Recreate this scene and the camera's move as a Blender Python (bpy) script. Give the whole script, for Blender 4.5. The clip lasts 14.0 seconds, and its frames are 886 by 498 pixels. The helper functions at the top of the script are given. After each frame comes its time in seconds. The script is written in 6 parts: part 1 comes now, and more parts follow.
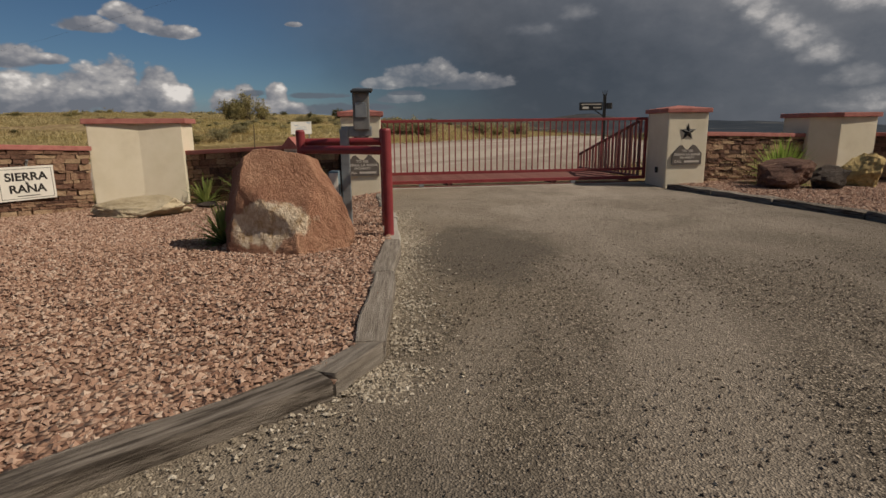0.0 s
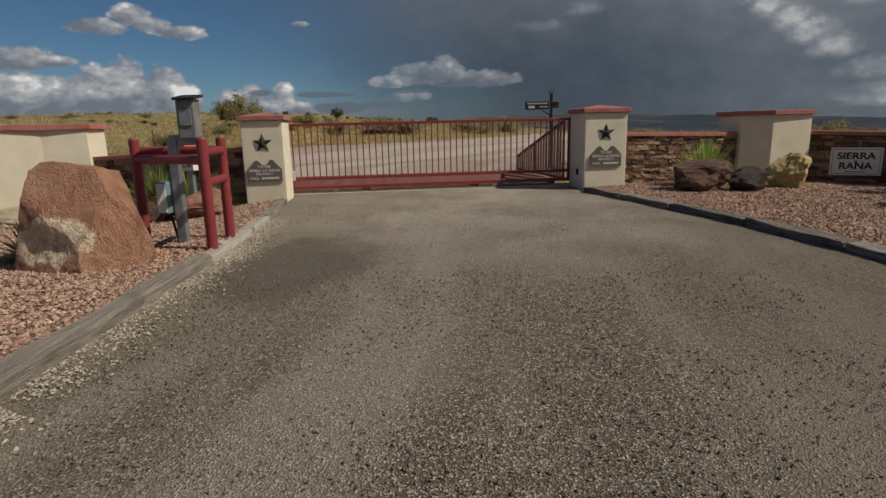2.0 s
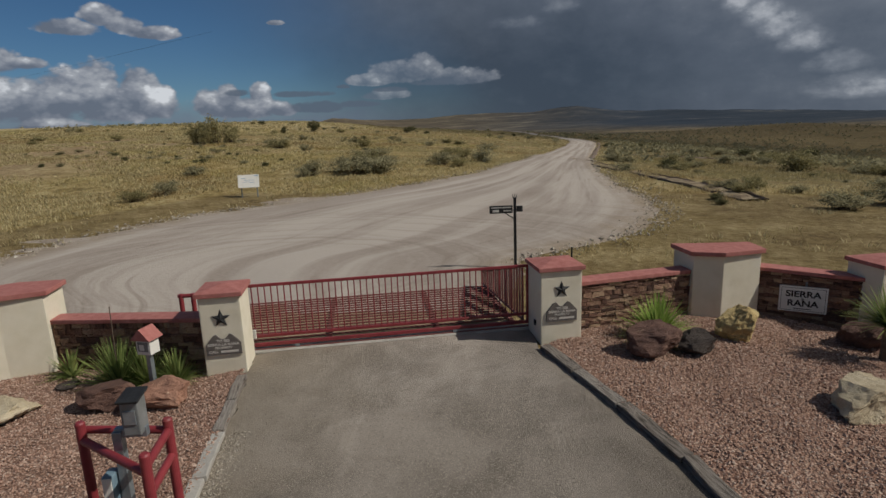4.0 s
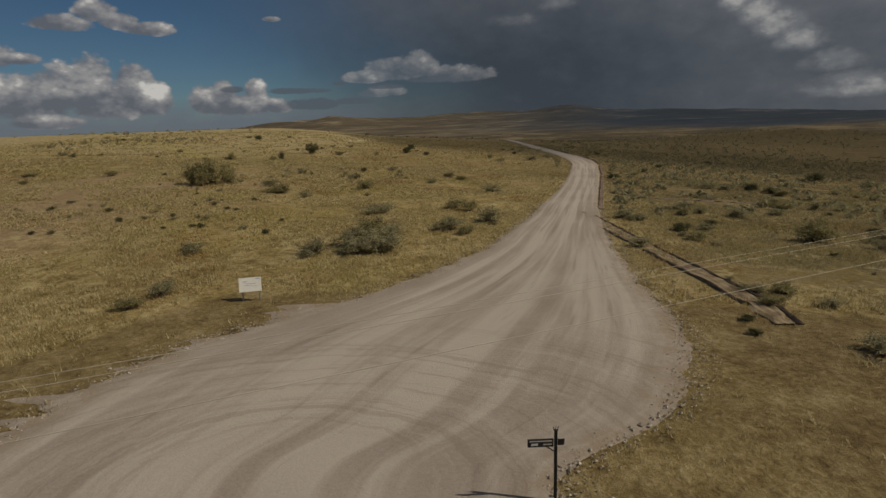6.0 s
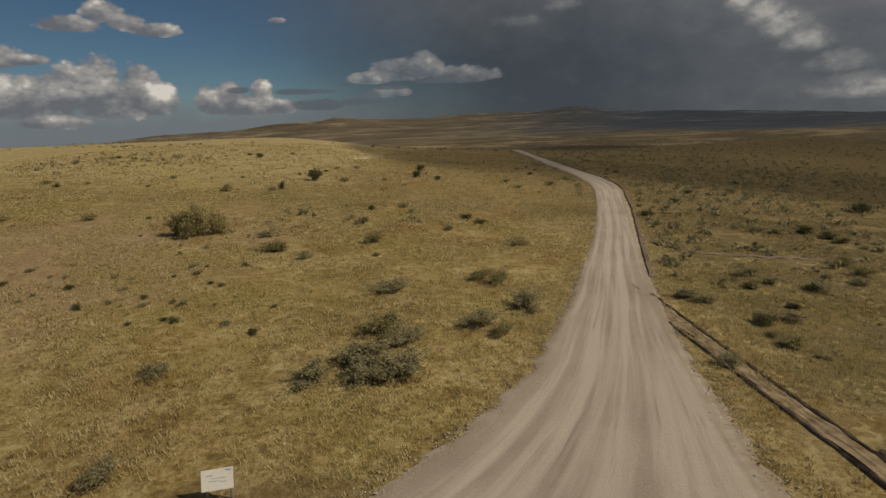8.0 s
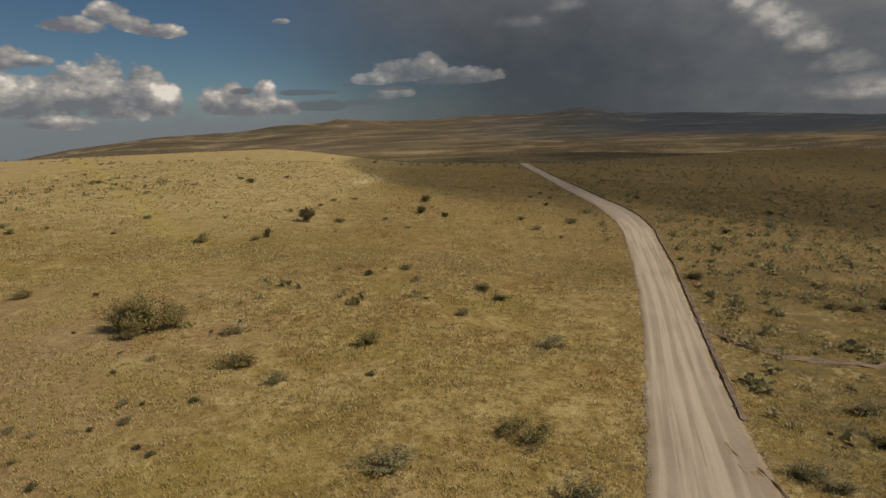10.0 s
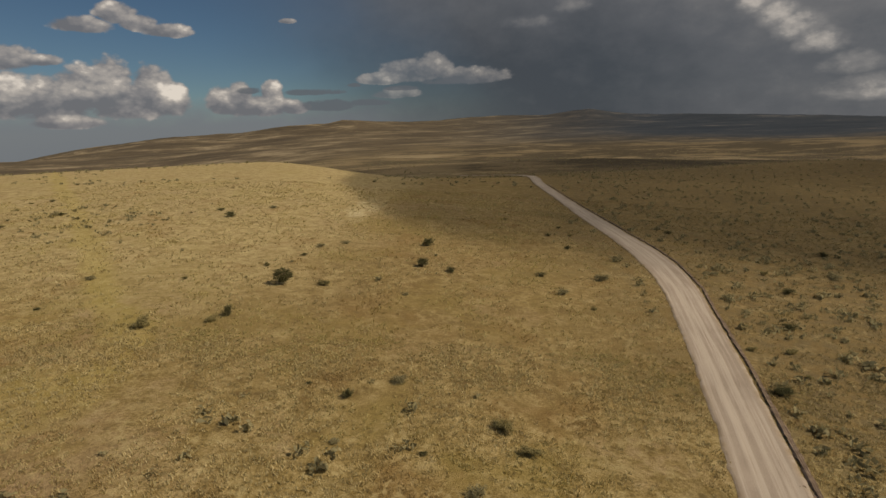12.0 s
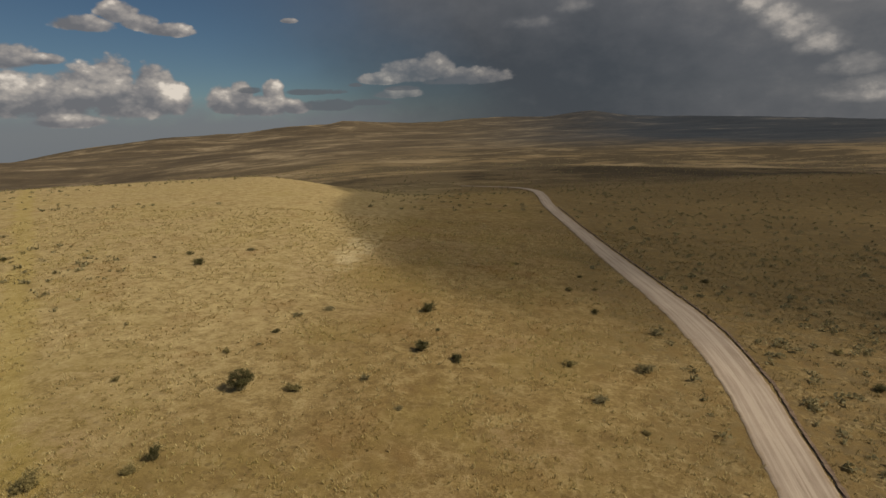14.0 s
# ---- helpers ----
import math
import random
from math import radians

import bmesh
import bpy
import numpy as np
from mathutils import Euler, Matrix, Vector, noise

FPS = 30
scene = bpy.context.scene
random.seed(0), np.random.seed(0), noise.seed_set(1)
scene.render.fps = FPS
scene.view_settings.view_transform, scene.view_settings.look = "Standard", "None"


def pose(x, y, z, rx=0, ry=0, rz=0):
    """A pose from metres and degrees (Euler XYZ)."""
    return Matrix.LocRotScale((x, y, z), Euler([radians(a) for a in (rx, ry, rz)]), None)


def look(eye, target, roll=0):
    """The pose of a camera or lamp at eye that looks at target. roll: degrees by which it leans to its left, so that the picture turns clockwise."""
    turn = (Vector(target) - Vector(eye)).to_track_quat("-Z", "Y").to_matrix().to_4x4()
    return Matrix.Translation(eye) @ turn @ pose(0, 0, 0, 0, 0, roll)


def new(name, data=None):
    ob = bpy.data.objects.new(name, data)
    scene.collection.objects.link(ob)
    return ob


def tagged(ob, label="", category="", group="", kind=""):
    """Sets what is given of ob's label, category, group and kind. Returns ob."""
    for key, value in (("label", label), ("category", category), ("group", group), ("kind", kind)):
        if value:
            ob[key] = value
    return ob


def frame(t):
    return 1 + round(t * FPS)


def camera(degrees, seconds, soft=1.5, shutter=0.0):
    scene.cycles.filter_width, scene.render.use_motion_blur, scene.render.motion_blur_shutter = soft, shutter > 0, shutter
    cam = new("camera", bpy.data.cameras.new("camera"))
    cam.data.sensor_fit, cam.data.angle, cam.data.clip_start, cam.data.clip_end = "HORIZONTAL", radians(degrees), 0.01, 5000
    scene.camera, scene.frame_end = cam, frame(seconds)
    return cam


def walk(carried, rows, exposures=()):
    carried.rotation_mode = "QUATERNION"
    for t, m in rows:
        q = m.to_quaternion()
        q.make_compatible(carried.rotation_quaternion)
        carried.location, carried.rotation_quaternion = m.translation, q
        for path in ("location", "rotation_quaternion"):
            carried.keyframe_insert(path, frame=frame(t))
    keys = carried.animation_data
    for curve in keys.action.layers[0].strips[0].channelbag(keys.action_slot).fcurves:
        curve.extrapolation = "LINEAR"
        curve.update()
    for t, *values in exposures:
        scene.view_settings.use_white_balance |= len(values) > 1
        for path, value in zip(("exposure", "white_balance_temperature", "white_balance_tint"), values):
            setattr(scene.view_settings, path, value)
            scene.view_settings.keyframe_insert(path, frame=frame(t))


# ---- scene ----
cam = camera(76.0, 14.0)
PATH = [
    (0, (0.955, -3.027, 1.04), (0.8, -1.076, 0.628), -0.8),
    (0.5, (1.456, -2.87, 1.038), (1.288, -0.92, 0.623), -0.9),
    (1, (1.877, -2.72, 1.035), (1.705, -0.771, 0.619), -1.1),
    (1.5, (2.231, -2.645, 1.055), (2.055, -0.696, 0.639), -1.2),
    (2, (2.561, -2.594, 1.091), (2.378, -0.646, 0.672), -1.4),
    (2.5, (2.801, -2.561, 1.144), (2.615, -0.615, 0.726), -1.5),
    (3, (2.939, -2.511, 1.478), (2.758, -0.565, 1.055), -1.7),
    (3.5, (3.0, -2.351, 2.548), (2.832, -0.405, 2.119), -1.9),
    (4, (2.992, -2.127, 3.777), (2.873, -0.177, 3.349), -2.2),
    (4.2, (2.936, -1.987, 4.392), (2.825, -0.037, 3.96), -2.4),
    (6.3, (1.923, 1.716, 9.309), (1.818, 3.665, 8.872), -2.0),
    (6.5, (1.706, 2.635, 9.568), (1.6, 4.585, 9.136), -2.2),
    (7, (1.189, 5.01, 10.675), (1.073, 6.959, 10.242), -2.1),
    (7.5, (0.744, 7.526, 11.938), (0.626, 9.475, 11.504), -2.0),
    (8, (0.331, 10.203, 13.281), (0.209, 12.152, 12.847), -2.0),
    (8.5, (-0.035, 13.216, 14.615), (-0.162, 15.164, 14.182), -1.9),
    (9, (-0.388, 16.272, 15.992), (-0.518, 18.221, 15.56), -1.8),
    (9.2, (-0.539, 17.835, 16.348), (-0.667, 19.785, 15.92), -1.8),
    (11.3, (-1.859, 36.013, 22.637), (-2.004, 37.959, 22.201), -2.1),
    (11.5, (-1.786, 38.031, 22.924), (-1.935, 39.978, 22.493), -1.8),
    (12, (-2.175, 43.13, 24.416), (-2.326, 45.078, 23.986), -1.8),
    (12.5, (-2.533, 48.261, 26.02), (-2.686, 50.208, 25.59), -1.7),
    (13, (-2.966, 53.229, 27.658), (-3.119, 55.176, 27.229), -1.6),
    (13.5, (-3.465, 57.888, 29.326), (-3.617, 59.835, 28.897), -1.6),
    (14, (-3.849, 62.699, 30.68), (-4.002, 64.646, 30.251), -1.6),
]
walk(cam, [(t, look(eye, target, roll)) for t, eye, target, roll in PATH],
     [(0, 0.0, 6600, 13), (1.2, 0.03, 6350, 11), (2.8, 0.05, 6050, 9), (4.2, -0.14, 5750, 10), (6.3, -0.46, 6600, 10), (7.0, -0.38, 6800, 10),
      (8.0, -0.22, 6900, 10), (9.2, -0.05, 7000, 10), (11.3, -0.03, 7200, 13), (14.0, -0.07, 7200, 13)])

# ---------------- light ----------------
SUN_EL, SUN_AZ = 43.0, -9.0          # degrees: height, and heading from +x towards +y
sun_to = Vector((math.cos(radians(SUN_EL)) * math.cos(radians(SUN_AZ)),
                 math.cos(radians(SUN_EL)) * math.sin(radians(SUN_AZ)), math.sin(radians(SUN_EL))))
sun_data = bpy.data.lights.new("sun", "SUN")
sun_data.energy, sun_data.angle, sun_data.color = 3.5, radians(0.53), (1.0, 0.89, 0.72)
sun = new("sun", sun_data)
sun.matrix_world = look(sun_to * 100, (0, 0, 0))


class Nodes:
    """A small builder of node trees."""

    def __init__(self, tree):
        self.tree = tree
        tree.nodes.clear()

    def add(self, kind, inputs=(), **props):
        n = self.tree.nodes.new(kind)
        if "operation" in props:
            n.operation = props["operation"]
        if "use_clamp" in props:
            n.use_clamp = props["use_clamp"]
        if "interpolation_type" in props:
            n.interpolation_type = props["interpolation_type"]
        if "data_type" in props:
            n.data_type, n.blend_type = props["data_type"], props["blend_type"]
        if "feature" in props:
            n.feature = props["feature"]
        if "uv_map" in props:
            n.uv_map = props["uv_map"]
        for k, v in dict(inputs).items():
            if isinstance(v, bpy.types.NodeSocket):
                self.tree.links.new(v, n.inputs[k])
            else:
                n.inputs[k].default_value = v
        return n

    def math(self, op, a, b=0.0, c=0.0, clamp=False):
        return self.add("ShaderNodeMath", {0: a, 1: b, 2: c}, operation=op, use_clamp=clamp).outputs[0]

    def step(self, lo, hi, v, a=0.0, b=1.0):
        return self.add("ShaderNodeMapRange", {0: v, 1: lo, 2: hi, 3: a, 4: b}, interpolation_type="SMOOTHSTEP").outputs[0]

    def noise(self, vec, scale, detail=4.0, rough=0.55, warp=0.0):
        return self.add("ShaderNodeTexNoise", {"Vector": vec, "Scale": scale, "Detail": detail, "Roughness": rough, "Distortion": warp}).outputs[0]

    def mix(self, f, a, b, mode="MIX"):
        a = (*a, 1) if isinstance(a, tuple) and len(a) == 3 else a
        b = (*b, 1) if isinstance(b, tuple) and len(b) == 3 else b
        return self.add("ShaderNodeMix", {0: f, 6: a, 7: b}, data_type="RGBA", blend_type=mode).outputs[2]

    def ramp(self, f, stops):
        n = self.add("ShaderNodeValToRGB", {0: f})
        el = n.color_ramp.elements
        while len(el) < len(stops):
            el.new(0.5)
        for e, (p, c) in zip(el, stops):
            e.position, e.color = p, (*c, 1)
        return n.outputs[0]


def make_world():
    world = bpy.data.worlds.new("sky")
    scene.world = world
    world.use_nodes = True
    n = Nodes(world.node_tree)
    d = n.add("ShaderNodeTexCoord").outputs["Generated"]
    xyz = n.add("ShaderNodeSeparateXYZ", {0: d})
    deg = 57.2958
    az = n.math("MULTIPLY", n.math("ARCTAN2", xyz.outputs[0], xyz.outputs[1]), deg)
    el = n.math("MULTIPLY", n.math("ARCSINE", xyz.outputs[2]), deg)
    p = n.add("ShaderNodeCombineXYZ", {0: az, 1: n.math("MULTIPLY", el, 1.5), 2: 0.0}).outputs[0]
    tex = n.add("ShaderNodeTexSky")
    tex.sky_type, tex.sun_disc, tex.sun_elevation, tex.sun_rotation = "NISHITA", False, radians(SUN_EL), radians(90 - SUN_AZ)
    tex.altitude, tex.air_density, tex.dust_density, tex.ozone_density = 1400, 1.0, 0.3, 2.0
    clear = tex.outputs[0]
    def puff(scale, z):
        q = n.add("ShaderNodeVectorMath", {0: p, 1: (z, z * 0.7, z)}, operation="ADD").outputs[0]
        v = n.add("ShaderNodeTexVoronoi", {"Vector": q, "Scale": scale, "Smoothness": 0.35, "Detail": 2.0, "Roughness": 0.55}, feature="SMOOTH_F1").outputs["Distance"]
        return n.math("SUBTRACT", 0.5, v)

    big = n.noise(p, 0.07, 4, 0.5)
    mid = n.noise(p, 0.25, 6, 0.6)
    fine = n.noise(p, 0.9, 6, 0.62)
    mid0 = n.math("SUBTRACT", mid, 0.5)
    fine0 = n.math("SUBTRACT", fine, 0.5)
    billow = n.math("ADD", n.math("MULTIPLY", puff(0.42, 3.0), 1.0), n.math("MULTIPLY", puff(1.1, 9.0), 0.45))

    def heaps(rows):
        best, lift = None, None
        for a0, e0, ra, re in rows:
            ex = n.math("DIVIDE", n.math("SUBTRACT", az, a0), ra)
            ey = n.math("DIVIDE", n.math("SUBTRACT", el, e0), re)
            # flatter below than above
            low_side = n.math("MULTIPLY", n.math("MINIMUM", ey, 0.0), 1.5)
            ey2 = n.math("ADD", n.math("MAXIMUM", ey, 0.0), low_side)
            near = n.math("SUBTRACT", 1.0, n.math("ADD", n.math("MULTIPLY", ex, ex), n.math("MULTIPLY", ey2, ey2)))
            up = n.math("MULTIPLY", n.math("ADD", n.math("MULTIPLY", ey, 0.8), n.math("MULTIPLY", ex, 0.45)), n.math("MAXIMUM", near, 0.0))
            best = near if best is None else n.math("MAXIMUM", best, near)
            lift = up if lift is None else n.math("ADD", lift, up)
        return best, lift

    # storm deck that covers the east half of the view and thins to the west
    edge = n.math("ADD", az, n.math("MULTIPLY", n.math("SUBTRACT", big, 0.5), 14.0))
    edge = n.math("ADD", edge, n.math("MULTIPLY", n.math("SUBTRACT", el, 5.0), 0.7))
    deck = n.step(-24.0, 3.0, edge)
    folds, _ = heaps([(22.3, 10.6, 1.9, 1.7), (23.6, 9.3, 1.7, 1.6), (25.0, 8.0, 1.6, 1.5), (26.6, 6.8, 1.8, 1.4), (28.4, 5.5, 1.9, 1.2), (30.5, 3.6, 2.2, 1.0), (32.5, 1.7, 3.6, 1.2), (4.0, 9.0, 2.6, 0.7), (8.5, 10.2, 1.8, 0.9), (30.5, 9.5, 2.6, 1.4)])
    folds = n.step(-1.1, 1.9, n.math("ADD", n.math("MAXIMUM", folds, -0.9), n.math("ADD", n.math("MULTIPLY", billow, 0.75), n.math("ADD", n.math("MULTIPLY", mid0, 1.5), n.math("MULTIPLY", fine0, 0.9)))))
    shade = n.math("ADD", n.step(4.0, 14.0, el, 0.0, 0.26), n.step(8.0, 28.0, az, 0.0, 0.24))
    shade = n.math("ADD", shade, n.math("MULTIPLY", mid0, 0.3))
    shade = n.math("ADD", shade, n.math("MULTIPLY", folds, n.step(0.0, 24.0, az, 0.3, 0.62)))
    deck_col = n.ramp(shade, [(0.0, (0.054, 0.066, 0.082)), (0.22, (0.098, 0.11, 0.128)), (0.5, (0.2, 0.207, 0.217)), (0.9, (0.56, 0.54, 0.51))])
    # lit cumulus: heading, height, half width, half height
    rows = [(-41.5, 2.9, 4.5, 1.9), (-38.0, 2.7, 4.0, 1.8), (-35.2, 3.2, 3.0, 2.0), (-33.2, 4.0, 1.7, 2.1), (-30.2, 3.8, 1.7, 1.8), (-32.0, 2.6, 4.6, 1.7), (-29.0, 2.6, 1.8, 1.5),
            (-36.8, 1.0, 2.6, 0.6), (-41.0, 5.9, 3.2, 1.0), (-38.0, 5.9, 1.4, 0.5),
            (-24.4, 2.4, 1.6, 1.3), (-23.0, 3.0, 1.1, 1.2), (-20.2, 3.0, 1.0, 1.3), (-21.6, 2.0, 3.8, 1.0), (-18.4, 1.9, 1.6, 0.7),
            (-34.8, 8.7, 2.2, 0.7), (-32.2, 9.7, 1.6, 0.9), (-30.6, 9.0, 1.5, 0.7), (-28.4, 8.5, 2.0, 0.6), (-18.2, 9.6, 0.8, 0.25),
            (-6.6, 5.0, 3.4, 1.1), (-4.6, 5.4, 1.8, 1.1), (-9.8, 4.4, 2.4, 0.6), (-1.0, 4.4, 3.4, 0.9), (-8.5, 3.0, 2.4, 0.5)]
    best, lift = heaps([(a0, e0, ra * 1.12, re * 1.28) for a0, e0, ra, re in rows])
    dens = n.math("ADD", n.math("MULTIPLY", best, 1.25), n.math("ADD", n.math("MULTIPLY", billow, 0.7), n.math("ADD", n.math("MULTIPLY", mid0, 0.9), n.math("MULTIPLY", fine0, 0.55))))
    heap = n.step(-0.48, 0.08, dens)
    lit = n.math("ADD", n.math("ADD", 0.74, n.math("MULTIPLY", lift, 0.85)), n.math("ADD", n.math("MULTIPLY", billow, 0.6), n.math("ADD", n.math("MULTIPLY", fine0, 0.35), n.math("MULTIPLY", mid0, 1.2))))
    heap_col = n.ramp(lit, [(0.12, (0.14, 0.153, 0.177)), (0.45, (0.225, 0.23, 0.245)), (0.74, (0.38, 0.37, 0.36)), (1.0, (0.72, 0.69, 0.64))])
    # thin dark shreds in front of the lit heaps
    shred, _ = heaps([(-16.5, 3.3, 3.6, 0.45), (-22.2, 3.5, 1.5, 0.5), (-15.0, 2.0, 3.5, 0.8), (-3.6, 4.0, 3.2, 0.5), (-8.0, 3.5, 2.2, 0.35), (-12.5, 3.9, 0.8, 0.25), (-11.0, 2.2, 3.0, 0.5)])
    shred = n.step(0.2, 0.7, n.math("ADD", shred, n.math("ADD", n.math("MULTIPLY", mid0, 1.6), n.math("MULTIPLY", fine0, 1.0))), 0.0, 0.85)
    # low grey bank along the west horizon
    low = n.math("MULTIPLY", n.step(3.6, 0.4, n.math("ADD", el, n.math("MULTIPLY", mid0, 3.0))), n.step(0.0, -12.0, az, 0.45, 0.85))
    blue = n.mix(1.0, clear, (0.6, 0.78, 0.88), "MULTIPLY")
    sky_bg = n.add("ShaderNodeBackground", {0: blue, 1: 0.045}).outputs[0]
    bank_bg = n.add("ShaderNodeBackground", {0: (0.152, 0.174, 0.21, 1), 1: 1.0}).outputs[0]
    deck_bg = n.add("ShaderNodeBackground", {0: deck_col, 1: 1.0}).outputs[0]
    heap_bg = n.add("ShaderNodeBackground", {0: heap_col, 1: 1.0}).outputs[0]
    shred_bg = n.add("ShaderNodeBackground", {0: (0.105, 0.125, 0.15, 1), 1: 1.0}).outputs[0]
    s = n.add("ShaderNodeMixShader", {0: low, 1: sky_bg, 2: bank_bg}).outputs[0]
    s = n.add("ShaderNodeMixShader", {0: n.math("MULTIPLY", deck, 0.97), 1: s, 2: deck_bg}).outputs[0]
    s = n.add("ShaderNodeMixShader", {0: n.math("MULTIPLY", heap, n.step(-14.0, -10.0, az, 0.95, 0.5)), 1: s, 2: heap_bg}).outputs[0]
    s = n.add("ShaderNodeMixShader", {0: shred, 1: s, 2: shred_bg}).outputs[0]
    n.add("ShaderNodeOutputWorld", {0: s})


make_world()


CLOUD_HEIGHT = 350.0


def shade_cloud(mat):
    """A broad cumulus overhead to the east; its shade lies over the range beyond the junction."""
    outline = [(-18, 182), (4, 158), (38, 152), (95, 140), (200, 120), (430, 140), (540, 400), (360, 700), (0, 660), (-130, 540), (-85, 390), (-48, 270)]
    shift = Vector((sun_to.x, sun_to.y)) * (CLOUD_HEIGHT / sun_to.z)
    n = len(outline)
    ring = []
    for k in range(n):
        p0, p1, p2, p3 = (Vector(outline[(k + d) % n]) for d in (-1, 0, 1, 2))
        for i in range(14):
            t = i / 14
            q = 0.5 * ((2 * p1) + (p2 - p0) * t + (2 * p0 - 5 * p1 + 4 * p2 - p3) * t * t + (3 * p1 - p0 - 3 * p2 + p3) * t**3)
            q += Vector((noise.noise(Vector((*q / 22, 0))), noise.noise(Vector((*q / 22, 5))))) * 9
            ring.append(q + shift)
    c = sum(ring, Vector((0, 0))) / len(ring)
    bm = bmesh.new()
    for j in range(6):
        grow = 16 - 7 * j
        rim = [q + (q - c).normalized() * (grow + 7 * noise.noise(Vector((*q / 30, j * 4.0)))) for q in ring]
        z = CLOUD_HEIGHT + 7 * j
        outer = [bm.verts.new((*q, z + 4 * noise.noise(Vector((*q / 40, z))))) for q in rim]
        inner = [bm.verts.new((*(c + (q - c) * 0.5), z + 20 + 6 * j)) for q in rim]
        top = bm.verts.new((*c, z + 30 + 8 * j))
        for k in range(len(ring)):
            m = (k + 1) % len(ring)
            bm.faces.new((outer[k], outer[m], inner[m], inner[k]))
            bm.faces.new((inner[k], inner[m], top))
    me = bpy.data.meshes.new("cloud")
    bm.to_mesh(me)
    bm.free()
    me.materials.append(mat)
    tagged(new("cloud", me), "broad flat-based cumulus cloud over the range", "cloud", kind="structure")


# ---------------- materials ----------------
def material(name, stops, scale=6.0, rough=0.85, metal=0.0, bump=0.25, bump_scale=60.0, stain=None, stain_scale=1.2,
             per_object=0.0, coords="Object", stretch=(1, 1, 1), spec=0.3):
    m = bpy.data.materials.new(name)
    m.use_nodes = True
    n = Nodes(m.node_tree)
    tex = n.add("ShaderNodeTexCoord").outputs[coords] if coords != "Position" else n.add("ShaderNodeNewGeometry").outputs["Position"]
    vec = n.add("ShaderNodeMapping", {0: tex, 3: stretch}).outputs[0]
    info = n.add("ShaderNodeObjectInfo").outputs["Random"]
    if per_object:
        vec = n.add("ShaderNodeVectorMath", {0: vec, 1: n.add("ShaderNodeCombineXYZ", {0: n.math("MULTIPLY", info, 50.0), 1: n.math("MULTIPLY", info, 17.0), 2: 0.0}).outputs[0]}, operation="ADD").outputs[0]
    f = n.noise(vec, scale, 6, 0.6)
    if per_object:
        f = n.math("ADD", f, n.math("MULTIPLY", n.math("SUBTRACT", info, 0.5), per_object))
    col = n.ramp(f, stops)
    if stain:
        col = n.mix(n.step(0.5, 0.72, n.noise(vec, stain_scale, 5, 0.65), 0.0, stain[1]), col, stain[0])
    grain = n.noise(vec, bump_scale, 5, 0.7)
    nrm = n.add("ShaderNodeBump", {"Strength": bump, "Distance": 0.02, "Height": grain}).outputs[0]
    b = n.add("ShaderNodeBsdfPrincipled", {"Base Color": col, "Metallic": metal, "Normal": nrm, "Specular IOR Level": spec,
                                           "Roughness": n.step(0.2, 0.8, grain, rough - 0.08, min(1.0, rough + 0.08))})
    n.add("ShaderNodeOutputMaterial", {0: b.outputs[0]})
    return m


STUCCO = material("cream_stucco", [(0.3, (0.68, 0.62, 0.47)), (0.7, (0.76, 0.70, 0.56))], 3.0, 0.9, bump=0.35, bump_scale=120, stain=((0.5, 0.43, 0.31), 0.3))
CAP = material("red_concrete", [(0.3, (0.31, 0.11, 0.092)), (0.7, (0.43, 0.18, 0.155))], 9.0, 0.8, bump=0.3, stain=((0.42, 0.22, 0.18), 0.5))
STONE = material("ledge_stone", [(0.15, (0.07, 0.04, 0.03)), (0.4, (0.18, 0.095, 0.065)), (0.62, (0.28, 0.165, 0.11)), (0.85, (0.42, 0.3, 0.19))], 5.0, 0.9,
                 bump=0.7, bump_scale=35, per_object=0.7)
MORTAR = material("dark_mortar", [(0.3, (0.05, 0.032, 0.025)), (0.7, (0.09, 0.06, 0.045))], 10, 0.95, bump=0.5)
RED_STEEL = material("red_painted_steel", [(0.3, (0.19, 0.022, 0.028)), (0.7, (0.27, 0.04, 0.045))], 5, 0.5, bump=0.08, stain=((0.16, 0.05, 0.035), 0.5), spec=0.5)
DARK_RED = material("dull_red_steel", [(0.3, (0.15, 0.055, 0.048)), (0.7, (0.23, 0.095, 0.082))], 6, 0.6, bump=0.1, stain=((0.2, 0.1, 0.07), 0.5))
BLACK = material("black_iron", [(0.3, (0.012, 0.012, 0.013)), (0.7, (0.03, 0.03, 0.03))], 8, 0.55, bump=0.1)
PLAQUE = material("grey_plaque", [(0.3, (0.11, 0.095, 0.085)), (0.7, (0.16, 0.14, 0.125))], 14, 0.7, bump=0.25)
LETTER = material("pale_letter", [(0.3, (0.5, 0.47, 0.42)), (0.7, (0.6, 0.56, 0.5))], 20, 0.7, bump=0.05)
WHITE = material("white_sign_panel", [(0.3, (0.66, 0.64, 0.58)), (0.7, (0.76, 0.74, 0.68))], 4, 0.55, bump=0.05, stain=((0.55, 0.5, 0.4), 0.35))
INK = material("black_ink", [(0.3, (0.015, 0.013, 0.012)), (0.7, (0.03, 0.027, 0.025))], 20, 0.6, bump=0.03)
BLUE_INK = material("blue_print", [(0.3, (0.16, 0.27, 0.42)), (0.7, (0.3, 0.4, 0.5))], 20, 0.6, bump=0.03)
GALV = material("galvanised_steel", [(0.3, (0.22, 0.25, 0.27)), (0.7, (0.36, 0.39, 0.41))], 9, 0.45, metal=0.6, bump=0.08, stain=((0.2, 0.18, 0.16), 0.4))
